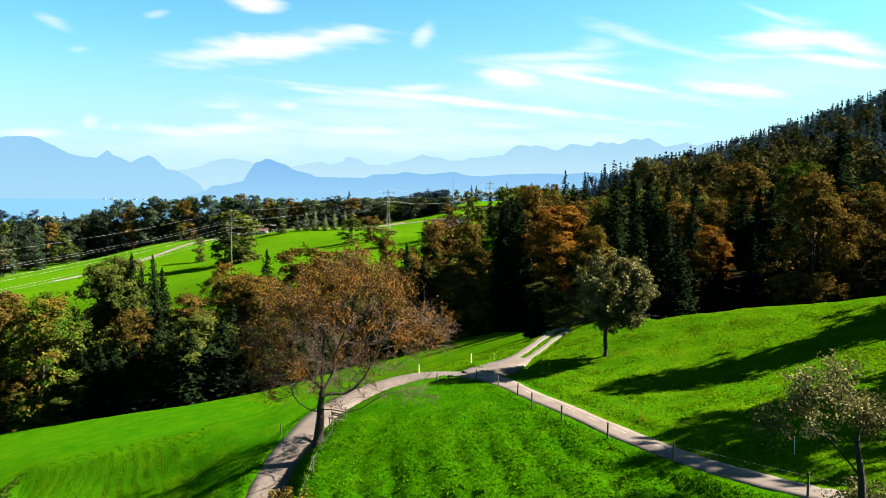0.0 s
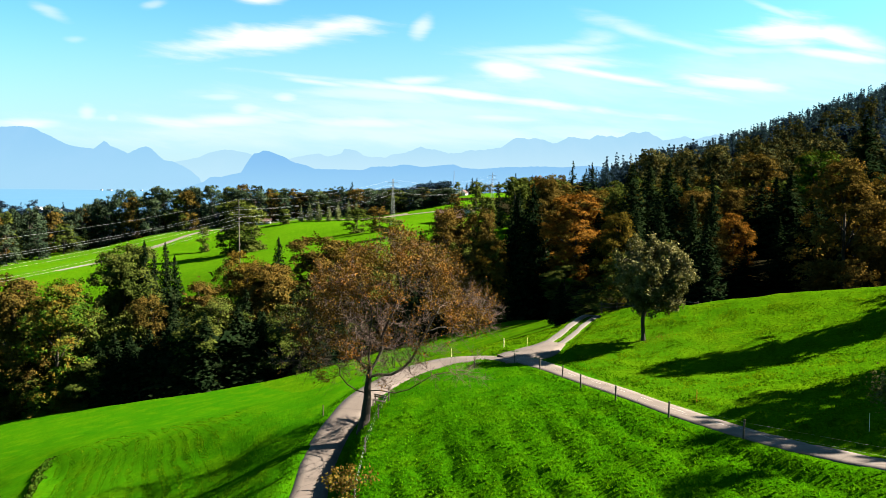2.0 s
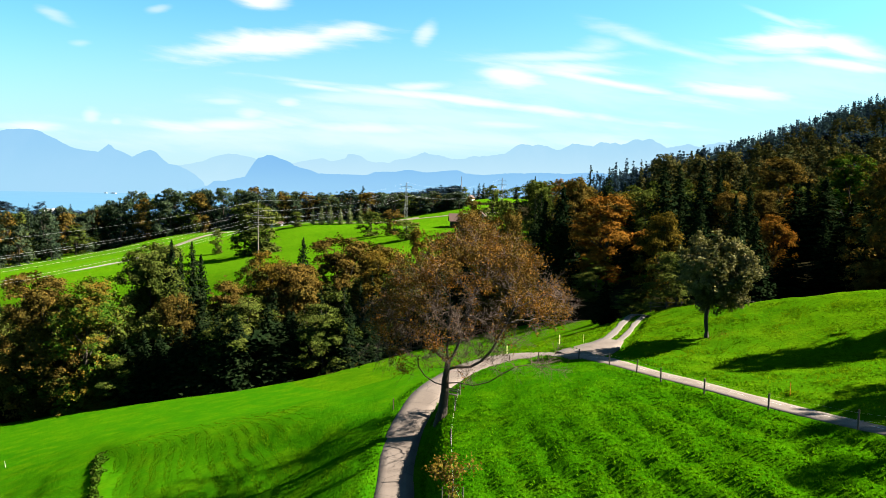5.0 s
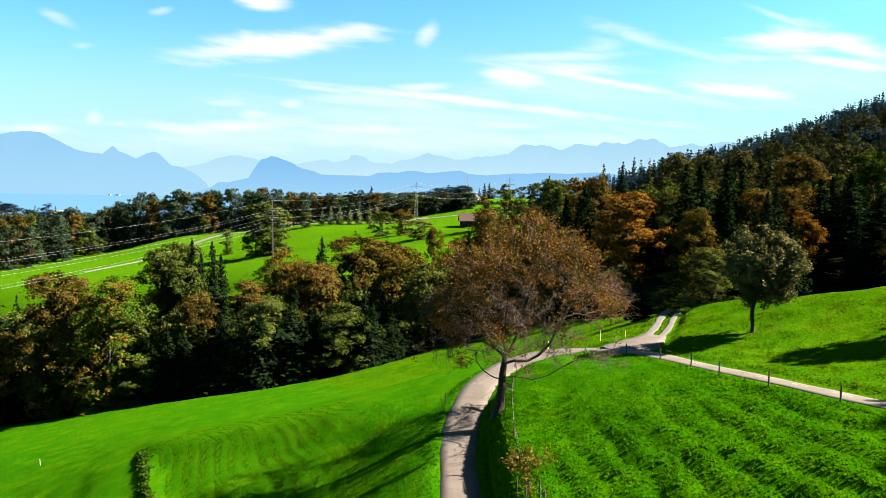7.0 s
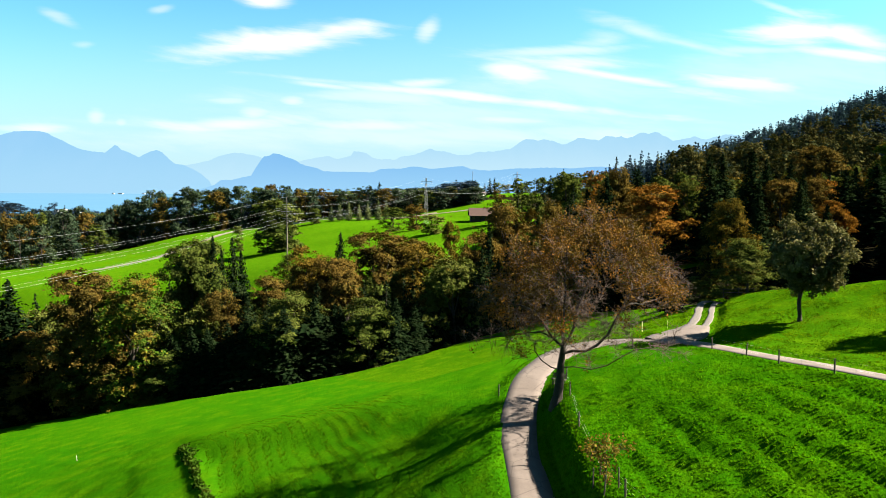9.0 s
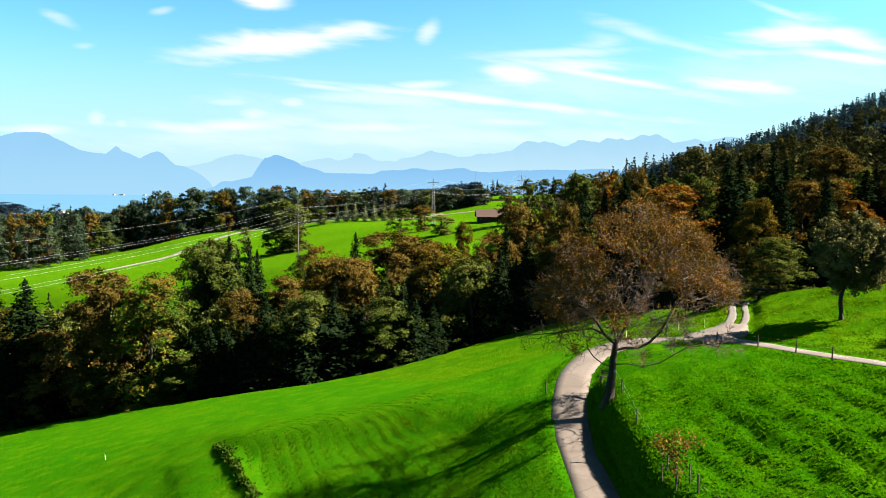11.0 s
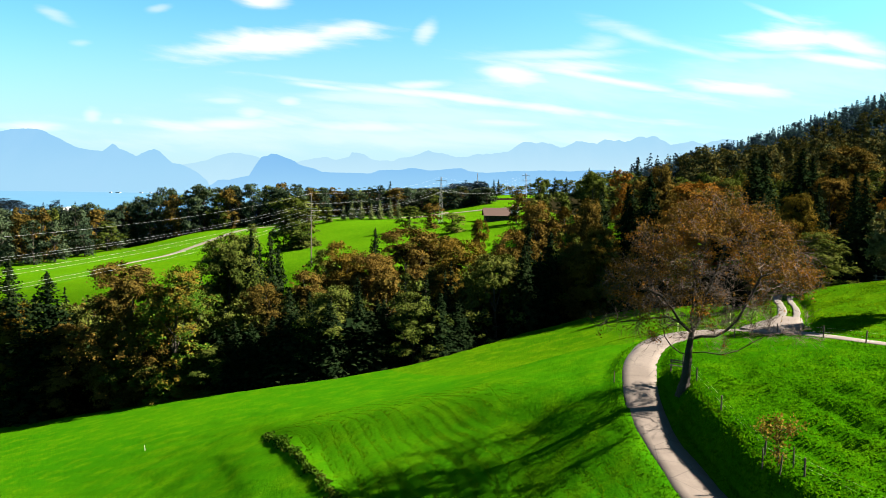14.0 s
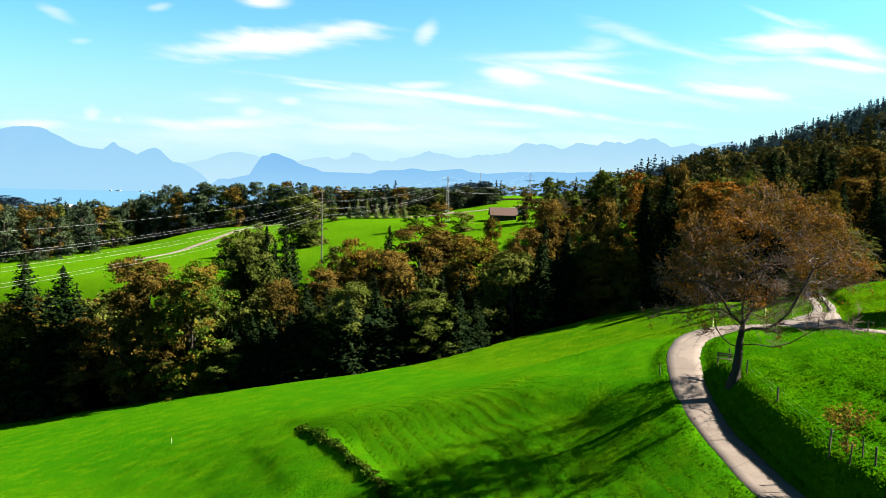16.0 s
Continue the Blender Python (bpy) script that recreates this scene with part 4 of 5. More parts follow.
# on the knoll at the horizon
for c, x, y, h, r in (("olive", -19, 900, 22, 10), ("brown", -6, 905, 20, 9), ("olive", 2, 900, 23, 9), ("olive", 17, 905, 22, 8), ("conifer", 40, 985, 29, 9), ("conifer", 47, 990, 30, 9), ("conifer", 33, 990, 24, 8),
                      ("olive", 52, 985, 22, 10), ("silver", 62, 985, 20, 9), ("olive", 74, 975, 17, 10), ("olive", 88, 960, 18, 10), ("olive", 100, 945, 21, 11), ("olive", 110, 950, 24, 9), ("conifer", 118, 940, 27, 9),
                      ("olive", 127, 945, 25, 11), ("silver", 138, 940, 26, 10), ("olive", 152, 935, 23, 11), ("olive", 166, 930, 22, 12), ("brown", 180, 930, 20, 11)):
    plant(c, x, y, h, r, True, "trees on the far knoll", " on the far knoll")


def massed(seed, count, xs, ys, keep, tall, slim_share, kind="small"):
    """Far woods: small spruces and round crowns joined into one."""
    rng = np.random.default_rng(seed)
    shapes = [(KINDS[kind + "_spruce"][0][1], 1), (KINDS[kind + "_spruce"][1][1], 1), (KINDS[kind + "_broad"][0][1], 0), (KINDS[kind + "_broad"][1][1], 0)]
    odds = [slim_share / 2, slim_share / 2, (1 - slim_share) / 2, (1 - slim_share) / 2]
    bits = []
    for _ in range(count):
        y = rng.uniform(*ys)
        x = rng.uniform(xs[0](y), xs[1](y))
        (v, f), slim = shapes[rng.choice(4, p=odds)]
        s, spin = rng.uniform(.9, 1.6), rng.uniform(0, 6.28)
        if not keep(x, y):
            continue
        v = v @ np.array([[math.cos(spin), math.sin(spin), 0], [-math.sin(spin), math.cos(spin), 0], [0, 0, 1]])
        lift = np.array([x, y, float(open_land(x, y)) - 1])
        bits.append((v * np.array([s, s, s * tall / 20 * (.98 if slim else .92)]) + lift, f))
    return join(*bits)


# the blue in these tones is distance haze painted into the leaf colour
FLANK_HAZED = leafy("far forest hazed blue", [(.15, (.0060, .0125, .0230)), (.5, (.0080, .0155, .0270)), (.75, (.0095, .0175, .0265)), (.95, (.0120, .0180, .0220))], .9, .3)
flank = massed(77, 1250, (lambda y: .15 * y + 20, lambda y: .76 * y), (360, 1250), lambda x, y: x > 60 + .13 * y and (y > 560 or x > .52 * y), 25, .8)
tagged(new("hillside_forest", mesh("hillside_forest", *flank, FLANK_HAZED)), "dense dark mixed forest on a steep hillside", "forest", kind="stuff")
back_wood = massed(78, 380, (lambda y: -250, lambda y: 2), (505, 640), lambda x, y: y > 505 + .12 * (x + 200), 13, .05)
tagged(new("far_wood", mesh("far_wood", *back_wood, FLANK_HAZED)), "depth of a mixed wood behind the far fields", "forest", kind="stuff")
# near-black crowns added to keep the ravine dark
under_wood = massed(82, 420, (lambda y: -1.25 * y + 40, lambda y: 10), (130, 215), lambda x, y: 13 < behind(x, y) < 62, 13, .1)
tagged(new("ravine_undergrowth", mesh("ravine_undergrowth", *under_wood, LEAVES["conifer"])), "dark crowded young growth added as shade down in the ravine", "undergrowth", kind="stuff")
near_flank = massed(57, 240, (lambda y: 22 + .22 * y, lambda y: .74 * y + 6), (285, 600), lambda x, y: x > 60, 24, .42, "mid")
tagged(new("slope_forest", mesh("slope_forest", *near_flank, LEAVES["slope"])), "mixed autumn forest of spruce and browning broadleaf on the slope", "forest", kind="stuff")
# unseen trees past the right edge, added to shade the woods below
upper = massed(80, 150, (lambda y: .66 * y + 24, lambda y: .66 * y + 75), (84, 270), lambda x, y: True, 27, 1.0, "far")
tagged(new("upper_forest", mesh("upper_forest", *upper, LEAVES["conifer"])), "tall dark conifer forest out of view, added to shade the slope", "forest", kind="stuff")
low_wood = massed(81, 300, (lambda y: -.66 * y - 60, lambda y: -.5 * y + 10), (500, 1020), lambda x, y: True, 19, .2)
tagged(new("lower_wood", mesh("lower_wood", *low_wood, FLANK_HAZED)), "mixed wood running down towards the lake", "forest", kind="stuff")
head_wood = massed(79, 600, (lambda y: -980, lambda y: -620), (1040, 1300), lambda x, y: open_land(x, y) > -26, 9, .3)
tagged(new("shore_wood", mesh("shore_wood", *head_wood, FLANK_HAZED)), "low wooded headland beside the lake", "forest", kind="stuff")

# ---------------------------------------------------------------- single trees, grown branch by branch


def grown(seed, base, goals, step=.45, reach=4.5, near=.9, lean=(0, 0, 0), start=None):
    """Branches that grow towards goal points: nodes and the parent of each."""
    rng = np.random.default_rng(seed)
    nodes, parent = [], []
    for chain in start:
        chain = [np.array(p, float) for p in chain]
        if nodes:
            root = int(np.argmin([np.linalg.norm(n - chain[0]) for n in nodes]))
        for k, p in enumerate(chain):
            parent.append(max(0, len(nodes) - 1) if k or not nodes else root)
            nodes.append(p)
    goals = np.array(goals, float)
    alive = np.ones(len(goals), bool)
    close = np.full(len(goals), 1e9)
    who = np.zeros(len(goals), int)
    fresh = 0
    for _ in range(90):
        for k in range(fresh, len(nodes)):
            d = np.linalg.norm(goals - nodes[k], axis=1)
            better = d < close
            close[better], who[better] = d[better], k
        fresh = len(nodes)
        alive &= close > near
        pull = {}
        for g in np.where(alive & (close < reach))[0]:
            v = goals[g] - nodes[who[g]]
            pull.setdefault(who[g], []).append(v / np.linalg.norm(v))
        if not pull:
            break
        for k, ways in pull.items():
            v = np.mean(ways, 0) + rng.normal(0, .18, 3) + np.array(lean)
            v /= np.linalg.norm(v) + 1e-9
            nodes.append(nodes[k] + v * step)
            parent.append(k)
        if len(nodes) > 6500:
            break
    return np.array(nodes), np.array(parent)


def thickness(parent, tip, power=2.4):
    """Each branch as thick as those that it bears."""
    r = np.full(len(parent), tip ** power)
    kids = np.zeros(len(parent), int)
    for k in range(len(parent) - 1, 0, -1):
        if kids[k] == 0:
            r[k] = tip ** power
        r[parent[k]] = (r[parent[k]] if kids[parent[k]] else 0) + r[k]
        kids[parent[k]] += 1
    return r ** (1 / power), kids


def egg(rng, n, centre, size, hollow=.25, flat=-.9):
    p = ball(rng, n) * (hollow + (1 - hollow) * rng.uniform(0, 1, (n, 1)) ** .6)
    p = p[p[:, 2] > flat]
    return p * np.array(size) + np.array(centre)


def branchy(name, label, base, seed, goals, start, tip, spread, twigs, twig_long, leaves, leaf, leaf_mat, power=2.4, step=.45, droop=0.0, where=None, twig_mat=None, girth=0.0):
    """One grown tree: limbs, twigs and leaves."""
    rng = np.random.default_rng(seed)
    nodes, parent = grown(seed, start[0][0], goals, step=step, start=start, lean=(0, 0, droop))
    r, kids = thickness(parent, tip, power)
    n_stem = len(start[0])
    r[:n_stem] = np.maximum(r[:n_stem], girth * np.linspace(1, .45, n_stem))
    tree = new(name)
    tree.location = base
    k = np.arange(1, len(nodes))
    rb = np.minimum(r[k], r[parent[k]])
    ra = np.where(kids[parent[k]] > 1, np.minimum(r[parent[k]], rb * 1.25), r[parent[k]])
    thick = rb > .045
    big = tubes(nodes[parent[k]][thick], nodes[k][thick], ra[thick], rb[thick], 8)
    fine = tubes(nodes[parent[k]][~thick], nodes[k][~thick], ra[~thick], rb[~thick], 4)
    flare = tubes([nodes[0] - (0, 0, .7)], [nodes[0] + (0, 0, .45)], [r[0] * 1.75], [r[0]], 9)
    under("trunk", mesh("trunk", *join(big, flare), BARK, shade=True), tree)
    outer = np.where((kids <= 1) & (r < tip * 2.2))[0]
    src = rng.choice(outer, len(outer) * twigs)
    along = nodes[src] - nodes[parent[src]]
    along /= np.linalg.norm(along, axis=1, keepdims=True) + 1e-9
    way = along * .8 + ball(rng, len(src)) * spread
    way[:, 2] += droop * 2
    way /= np.linalg.norm(way, axis=1, keepdims=True)
    long = twig_long * rng.uniform(.35, 1.2, len(src))[:, None]
    mid = nodes[src] + way * long * .55 + ball(rng, len(src)) * .04
    end = mid + (way + ball(rng, len(src)) * .45) * long * .5
    fork = mid + (way + ball(rng, len(src)) * .9) * long * .4
    t = np.full(len(src), tip * .75)
    tw = join(fine, tubes(nodes[src], mid, t, t * .7, 3), tubes(mid, end, t * .7, t * .4, 3), tubes(mid, fork, t * .6, t * .4, 3))
    under("crown", mesh("crown", *tw, twig_mat or TWIG), tree, "dense mass of fine twigs")
    if leaves:
        spots = np.concatenate([end, fork, mid])
        if where is not None:
            spots = spots[where(spots, rng)]
        at = spots[rng.integers(0, len(spots), leaves)] + rng.normal(0, .16, (leaves, 3))
        under("foliage", mesh("foliage", *sprays(rng, at, ball(rng, leaves) + np.array([0, 0, .4]), leaf), leaf_mat), tree, "small leaves on the twigs")
    return tagged(tree, label, "tree")


def on(x, y, lift=0.0):
    return (x, y, float(ground(x, y)) + lift)


# the half-bare tree beside the lane: a wide crown on a short leaning trunk, low limbs to both sides
rng = np.random.default_rng(3)
goals = np.concatenate([egg(rng, 980, (2.2, .4, 8.7), (8.0, 7.4, 5.9), .35, -.6), egg(rng, 240, (3.0, 1.2, 12.6), (4.4, 4.2, 3.0), .3), egg(rng, 220, (8.2, 3.2, 8.4), (3.3, 3.2, 2.8), .2),
                        egg(rng, 130, (-5.0, .2, 5.2), (3.0, 2.6, 1.2), .2), egg(rng, 150, (7.4, -1.4, 4.5), (3.0, 2.2, .9), .2), egg(rng, 60, (-3.0, -.8, 4.4), (2.0, 1.8, 1.0), .2), egg(rng, 150, (-4.6, .4, 8.0), (2.6, 2.8, 2.0), .2), egg(rng, 170, (.6, -.5, 5.4), (4.2, 3.6, 1.7), .1)])
goals = goals[rough(goals[:, 0] + .6 * goals[:, 1], goals[:, 2] - .5 * goals[:, 1], 1.7, 71) > -.3]      # gaps between the boughs
stem = [(0, 0, 0), (.05, 0, .7), (.12, .02, 1.4), (.2, .03, 2.1), (.2, .03, 2.8), (.27, 0, 3.5), (.36, 0, 4.2), (.4, 0, 4.8)]
limbs = [stem, [(.4, 0, 4.8), (.28, .1, 5.6), (.44, .1, 6.5), (.38, .2, 7.5), (.52, .2, 8.6), (.45, .2, 9.8)], [(.36, 0, 4.3), (.9, .2, 5.2), (1.3, .3, 6.1), (1.25, .3, 7.0), (1.7, .3, 8.0), (2.2, .3, 9.2), (2.6, .4, 10.4)],
         [(.28, 0, 3.9), (1.1, -.2, 4.2), (2.1, -.3, 4.2), (3.0, -.3, 4.7), (3.8, -.4, 5.6), (4.3, -.4, 6.6), (4.9, -.4, 7.8), (5.5, -.3, 9.0)],
         [(.2, 0, 2.8), (1.2, -.5, 3.0), (2.4, -.9, 2.9), (3.6, -1.2, 3.3), (4.6, -1.4, 4.0), (5.6, -1.5, 4.6), (6.8, -1.5, 4.8)], [(.2, 0, 2.6), (-.6, -.3, 2.9), (-1.4, -.5, 3.5), (-1.9, -.5, 4.2), (-2.0, -.5, 4.9)],
         [(.3, 0, 4.5), (-.5, .2, 5.2), (-1.4, .3, 5.6), (-2.6, .3, 5.5), (-3.9, .2, 5.3), (-5.2, .1, 5.2), (-6.3, 0, 5.1)], [(-.5, .2, 5.2), (-1.1, .3, 6.2), (-1.9, .4, 7.2), (-3.0, .5, 7.7), (-4.2, .5, 7.8)]]
bare = branchy("half_bare_tree", "broad half-bare tree with reddish twigs beside the lane", on(-9.95, 55.3, .05), 8, goals, limbs, .0165, .75, 6, 1.1, 22000, .11, LEAVES["russet"], 2.05,
               .42, .0, lambda p, r: 1.2 * rough(p[:, 0] + .7 * p[:, 2], p[:, 1] + 40, 2.4, 5) + .5 * rough(p[:, 0], p[:, 2], .8, 6) + r.normal(0, .25, len(p)) > np.where(p[:, 2] < 6.6, np.where(p[:, 0] < -3, .8, 1.3), np.where(p[:, 2] > 12.3, -.5, np.where((p[:, 2] > 10.5) | ((p[:, 0] > 5) & (p[:, 2] > 8.2)), .0, .5))), None, .42)
tagged(bare, group="")

# the round fruit tree on the meadow
rng = np.random.default_rng(4)
goals = np.concatenate([egg(rng, 420, (.6, 0, 6.7), (3.8, 3.8, 4.2), .35, -.85), egg(rng, 90, (2.3, 0, 4.7), (2.2, 2.6, 1.9), .3)])
stem = [(0, 0, 0), (.0, 0, .5), (-.05, 0, 1.0), (-.1, .05, 1.6), (-.1, .05, 2.2), (0, 0, 2.8), (.1, 0, 3.4), (.2, 0, 4.0)]
branchy("fruit_tree", "round dense fruit tree with grey green leaves on the meadow", on(16.75, 70.7, .03), 9, goals, [stem], .02, .8, 2, .9, 26000, .18, LEAVES["silver"], 1.78, .45, 0, None, BARK)

# the gnarled apple tree close by the lane
rng = np.random.default_rng(6)
goals = np.concatenate([egg(rng, 120, (-1.6, 0, 6.8), (1.4, 1.4, .8), .2), egg(rng, 90, (-2.7, -.1, 5.0), (1.5, 1.2, .7), .2), egg(rng, 130, (1.1, .1, 5.4), (1.7, 1.8, 1.0), .2), egg(rng, 70, (-.3, 0, 6.1), (1.2, 1.4, .9), .2)])
stem = [(0, 0, 0), (.02, 0, .5), (.04, 0, 1.0), (.02, 0, 1.5), (-.03, 0, 2.0), (-.05, 0, 2.5), (-.08, 0, 3.0), (-.16, 0, 3.5), (-.26, 0, 4.0), (-.34, 0, 4.5)]
bough = [(-.08, 0, 3.1), (-.4, 0, 3.5), (-.75, -.05, 3.9), (-1.1, -.05, 4.3)]
branchy("apple_tree", "gnarled apple tree with thin grey green leaves by the lane", on(14.9, 24.0), 10, goals, [stem, bough], .014, .8, 3, .6, 9000, .065, LEAVES["silver"], 2.0, .3, -.02, None, BARK, .2)


def sapling(x, y, seed, high):
    rng = np.random.default_rng(seed)
    s = high / 3.2
    goals = egg(rng, 90, (0, 0, 2.2 * s), (1.75 * s, 1.5 * s, .8 * s), .2)
    stem = [(0, 0, z * s) for z in (0, .35, .7, 1.05, 1.4)]
    return branchy("sapling", "young staked fruit tree with few browning leaves", on(x, y), seed, goals, [stem], .011, .8, 2, .5, 700, .12, LEAVES["ochre"], 2.3, .25, 0, None, BARK)


sapling(-9.3, 40.9, 31, 3.3)

# dry shrub at the foot of the apple tree
rng = np.random.default_rng(61)
branchy("shrub", "low dry shrub with grey leaves beside the lane", on(17.2, 27.2), 61, egg(rng, 130, (0, 0, .9), (1.9, 1.5, .8), .2), [[(0, 0, 0), (0, 0, .3)]], .008, .9, 3, .4, 1500, .09, LEAVES["silver"], 2.2, .2, 0, None, BARK)
sapling(-5.4, 29, 32, 2.4)

# tree on the wood's edge behind the meadow
for colour, x, y, high, wide in (("olive", 21.5, 94, 9.6, 4.4), ("conifer", 14, 103, 6.5, 2.6), ("olive", 17.5, 101, 4.2, 3.0)):
    plant(colour, x, y, high, wide, False, fine=True, group="bushes at the wood's edge", where=" at the wood's edge")

# ---------------------------------------------------------------- posts, markers, bench
POST_MAT = material("dark weathered post", lambda n: (n.mix(n.noise(n.place, 12, 4), (.0202, .0162, .0127, 1), (.0578, .0462, .0347, 1)), (n.noise(n.place, 40), .5, .01), .9))
MARKER = material("pale yellow paint", lambda n: (n.mix(n.noise(n.place, 6), (.433, .393, .144, 1), (.491, .462, .26, 1)), None, .5))
ORANGE = material("orange plastic", lambda n: (n.mix(n.noise(n.place, 6), (.289, .0578, .0116, 1), (.358, .0924, .0231, 1)), None, .4))
WHITE = material("white plastic", lambda n: (n.mix(n.noise(n.place, 6), (.347, .347, .318, 1), (.433, .433, .404, 1)), None, .4))
STRAND = material("fence wire", lambda n: ((.26, .26, .243, 1), None, .4), shine=.5)
prng = np.random.default_rng(12)


def fence_post(x, y, high=1.12, thick=.06, mat=None, name="fence_post", label="dark weathered round wooden fence post in the grass", group="fence posts"):
    bm = bmesh.new()
    bmesh.ops.create_cone(bm, cap_ends=True, segments=9, radius1=thick, radius2=thick * .92, depth=high + .3, matrix=Matrix.Translation((0, 0, high / 2 - .15)))
    top = [e for e in bm.edges if all(v.co.z > high - .01 for v in e.verts)]
    bmesh.ops.bevel(bm, geom=top, offset=thick * .3, segments=1, affect="EDGES")
    ob = new(name)
    part("shaft", bm, mat or POST_MAT, ob)
    if name == "fence_post":
        bm = bmesh.new()
        box(bm, thick, 0, high * .86, .05, .03, .06, .008)
        part("insulator", bm, POST_MAT, ob, "small black wire insulator")
    ob.matrix_basis = Matrix.Translation(on(x, y)) @ Matrix.Rotation(prng.uniform(0, 6), 4, "Z") @ Matrix.Rotation(prng.normal(0, .035), 4, "X")
    return tagged(ob, label, "post", group)


LANE_FENCE = [(-.5, 68.8), (3.4, 68.2), (5.2, 63.2), (6.5, 59.0), (7.2, 54.7), (8.65, 49.5), (10.7, 44.1), (13.1, 38.6), (16.6, 30.8), (18, 25.5)]
LOWER_FENCE = [(-8.4, 60.3), (-8.9, 55.6), (-9.3, 49.5), (-9.25, 42.7), (-8.55, 39.3), (-7.6, 33.5), (-6.0, 28)]
for x, y in LANE_FENCE + LOWER_FENCE:
    fence_post(x, y)
for x, y in [(-9.9, 41.6), (-8.7, 40.3), (-9.6, 40.0), (-5.0, 29.5)]:
    fence_post(x, y, 1.25, .045, None, "stake", "thin wooden stake beside a young tree", "tree stakes")
for x, y in [(-14.2, 60.7), (-150, 187), (-118, 157)]:
    fence_post(x, y, 1.0, .05, WOOD, "stake", "bleached wooden stake in the meadow", "meadow stakes")
for x, y in [(3.35, 79.2), (-2.6, 79)]:
    fence_post(x, y, 1.15, .06, MARKER, "marker_post", "pale yellow marker post beside the lane", "marker posts")
fence_post(5.9, 78.2, .9, .03, MARKER, "marker_post", "thin yellow marker stick beside the track", "marker posts")
fence_post(13.7, 47.4, .9, .02, ORANGE, "marker_stick", "thin orange plastic stick in the meadow", "marker sticks")
fence_post(18.9, 36.6, 1.0, .016, WHITE, "marker_stick", "thin white plastic stick in the grass", "marker sticks")
fence_post(-70.2, 95.2, .9, .035, WHITE, "marker_stick", "short white stake in the lower meadow", "marker sticks")


def strand(name, points, radius, mat, label, sag=0.0, group="fence wires"):
    """A wire through points, hanging a little between them."""
    pts = []
    for a, b in zip(points, points[1:]):
        a, b = np.array(a, float), np.array(b, float)
        n = 14 if sag else 2
        for s in np.arange(n) / n:
            p = a + (b - a) * s
            p[2] -= 4 * sag * s * (1 - s)
            pts.append(p)
    pts.append(np.array(points[-1], float))
    ob = new(name, mesh(name, *pipe(pts, radius), mat))
    return tagged(ob, label, "wire", group)


for line in (LANE_FENCE, LOWER_FENCE):
    for lift in (.95, .55):
        strand("fence_wire", [on(x, y, lift) for x, y in line], .0025, STRAND, "thin electric fence wire along the posts")


def bench(x, y, turn):
    ob = new("bench")
    for k in (-1, 0, 1):
        part("seat_slat", box(bmesh.new(), 0, k * .13, .43, 1.3, .11, .04, .008), POST_MAT, ob)
    for k in (0, 1):
        part("back_slat", box(bmesh.new(), 0, -.26, .60 + k * .17, 1.3, .035, .12, .008), POST_MAT, ob)
    for s in (-.5, .5):
        part("leg", box(bmesh.new(), s, .12, -.1, .07, .07, .53, .008), POST_MAT, ob)
        part("back_leg", box(bmesh.new(), s, -.22, -.1, .07, .07, .98, .008), POST_MAT, ob)
    ob.matrix_basis = Matrix.Translation(on(x, y)) @ Matrix.Rotation(turn, 4, "Z")
    return tagged(ob, "small dark weathered wooden bench with backrest near the tree", "bench")


bench(-9.2, 59.4, 2.6)


def rail_fence(x, y, turn):
    ob = new("rail_fence")
    for s in (-2.2, 0, 2.2):
        part("post", box(bmesh.new(), s, 0, -.2, .12, .12, 1.35, .015), WOOD, ob)
    for z in (.45, .9):
        part("rail", box(bmesh.new(), 0, .07, z, 5.0, .04, .12, .008), WOOD, ob)
    ob.matrix_basis = Matrix.Translation(on(x, y)) @ Matrix.Rotation(turn, 4, "Z")
    return tagged(ob, "short wooden rail fence where the track enters the wood", "fence")


rail_fence(19.5, 92.2, .2)
rail_fence(25, 84, -.8)

# worn paint dashes on the lane
PAINT = material("worn white paint", lambda n: (n.mix(n.span(n.noise(n.place, 8, 4), .45, .6), (.182, .167, .152, 1), (.418, .403, .38, 1)), None, .8))
for k in range(9):
    s = 150 + k * 9
    i0 = min(len(ROAD_LINE) - 6, int(np.argmin(np.abs(ROAD_LINE[:, 1] - (61 - k * 3.6)) + 100 * (ROAD_LINE[:, 0] < 3))))
    seg = ROAD_LINE[i0:i0 + 4] + np.array([.25, 0])
    dash = new("road_marking", mesh("road_marking", *ribbon(seg, ROAD_Z[i0:i0 + 4], .05, .0, .012), PAINT))
    tagged(dash, "short worn white dash painted on the lane", "road marking", "painted dashes", "structure")

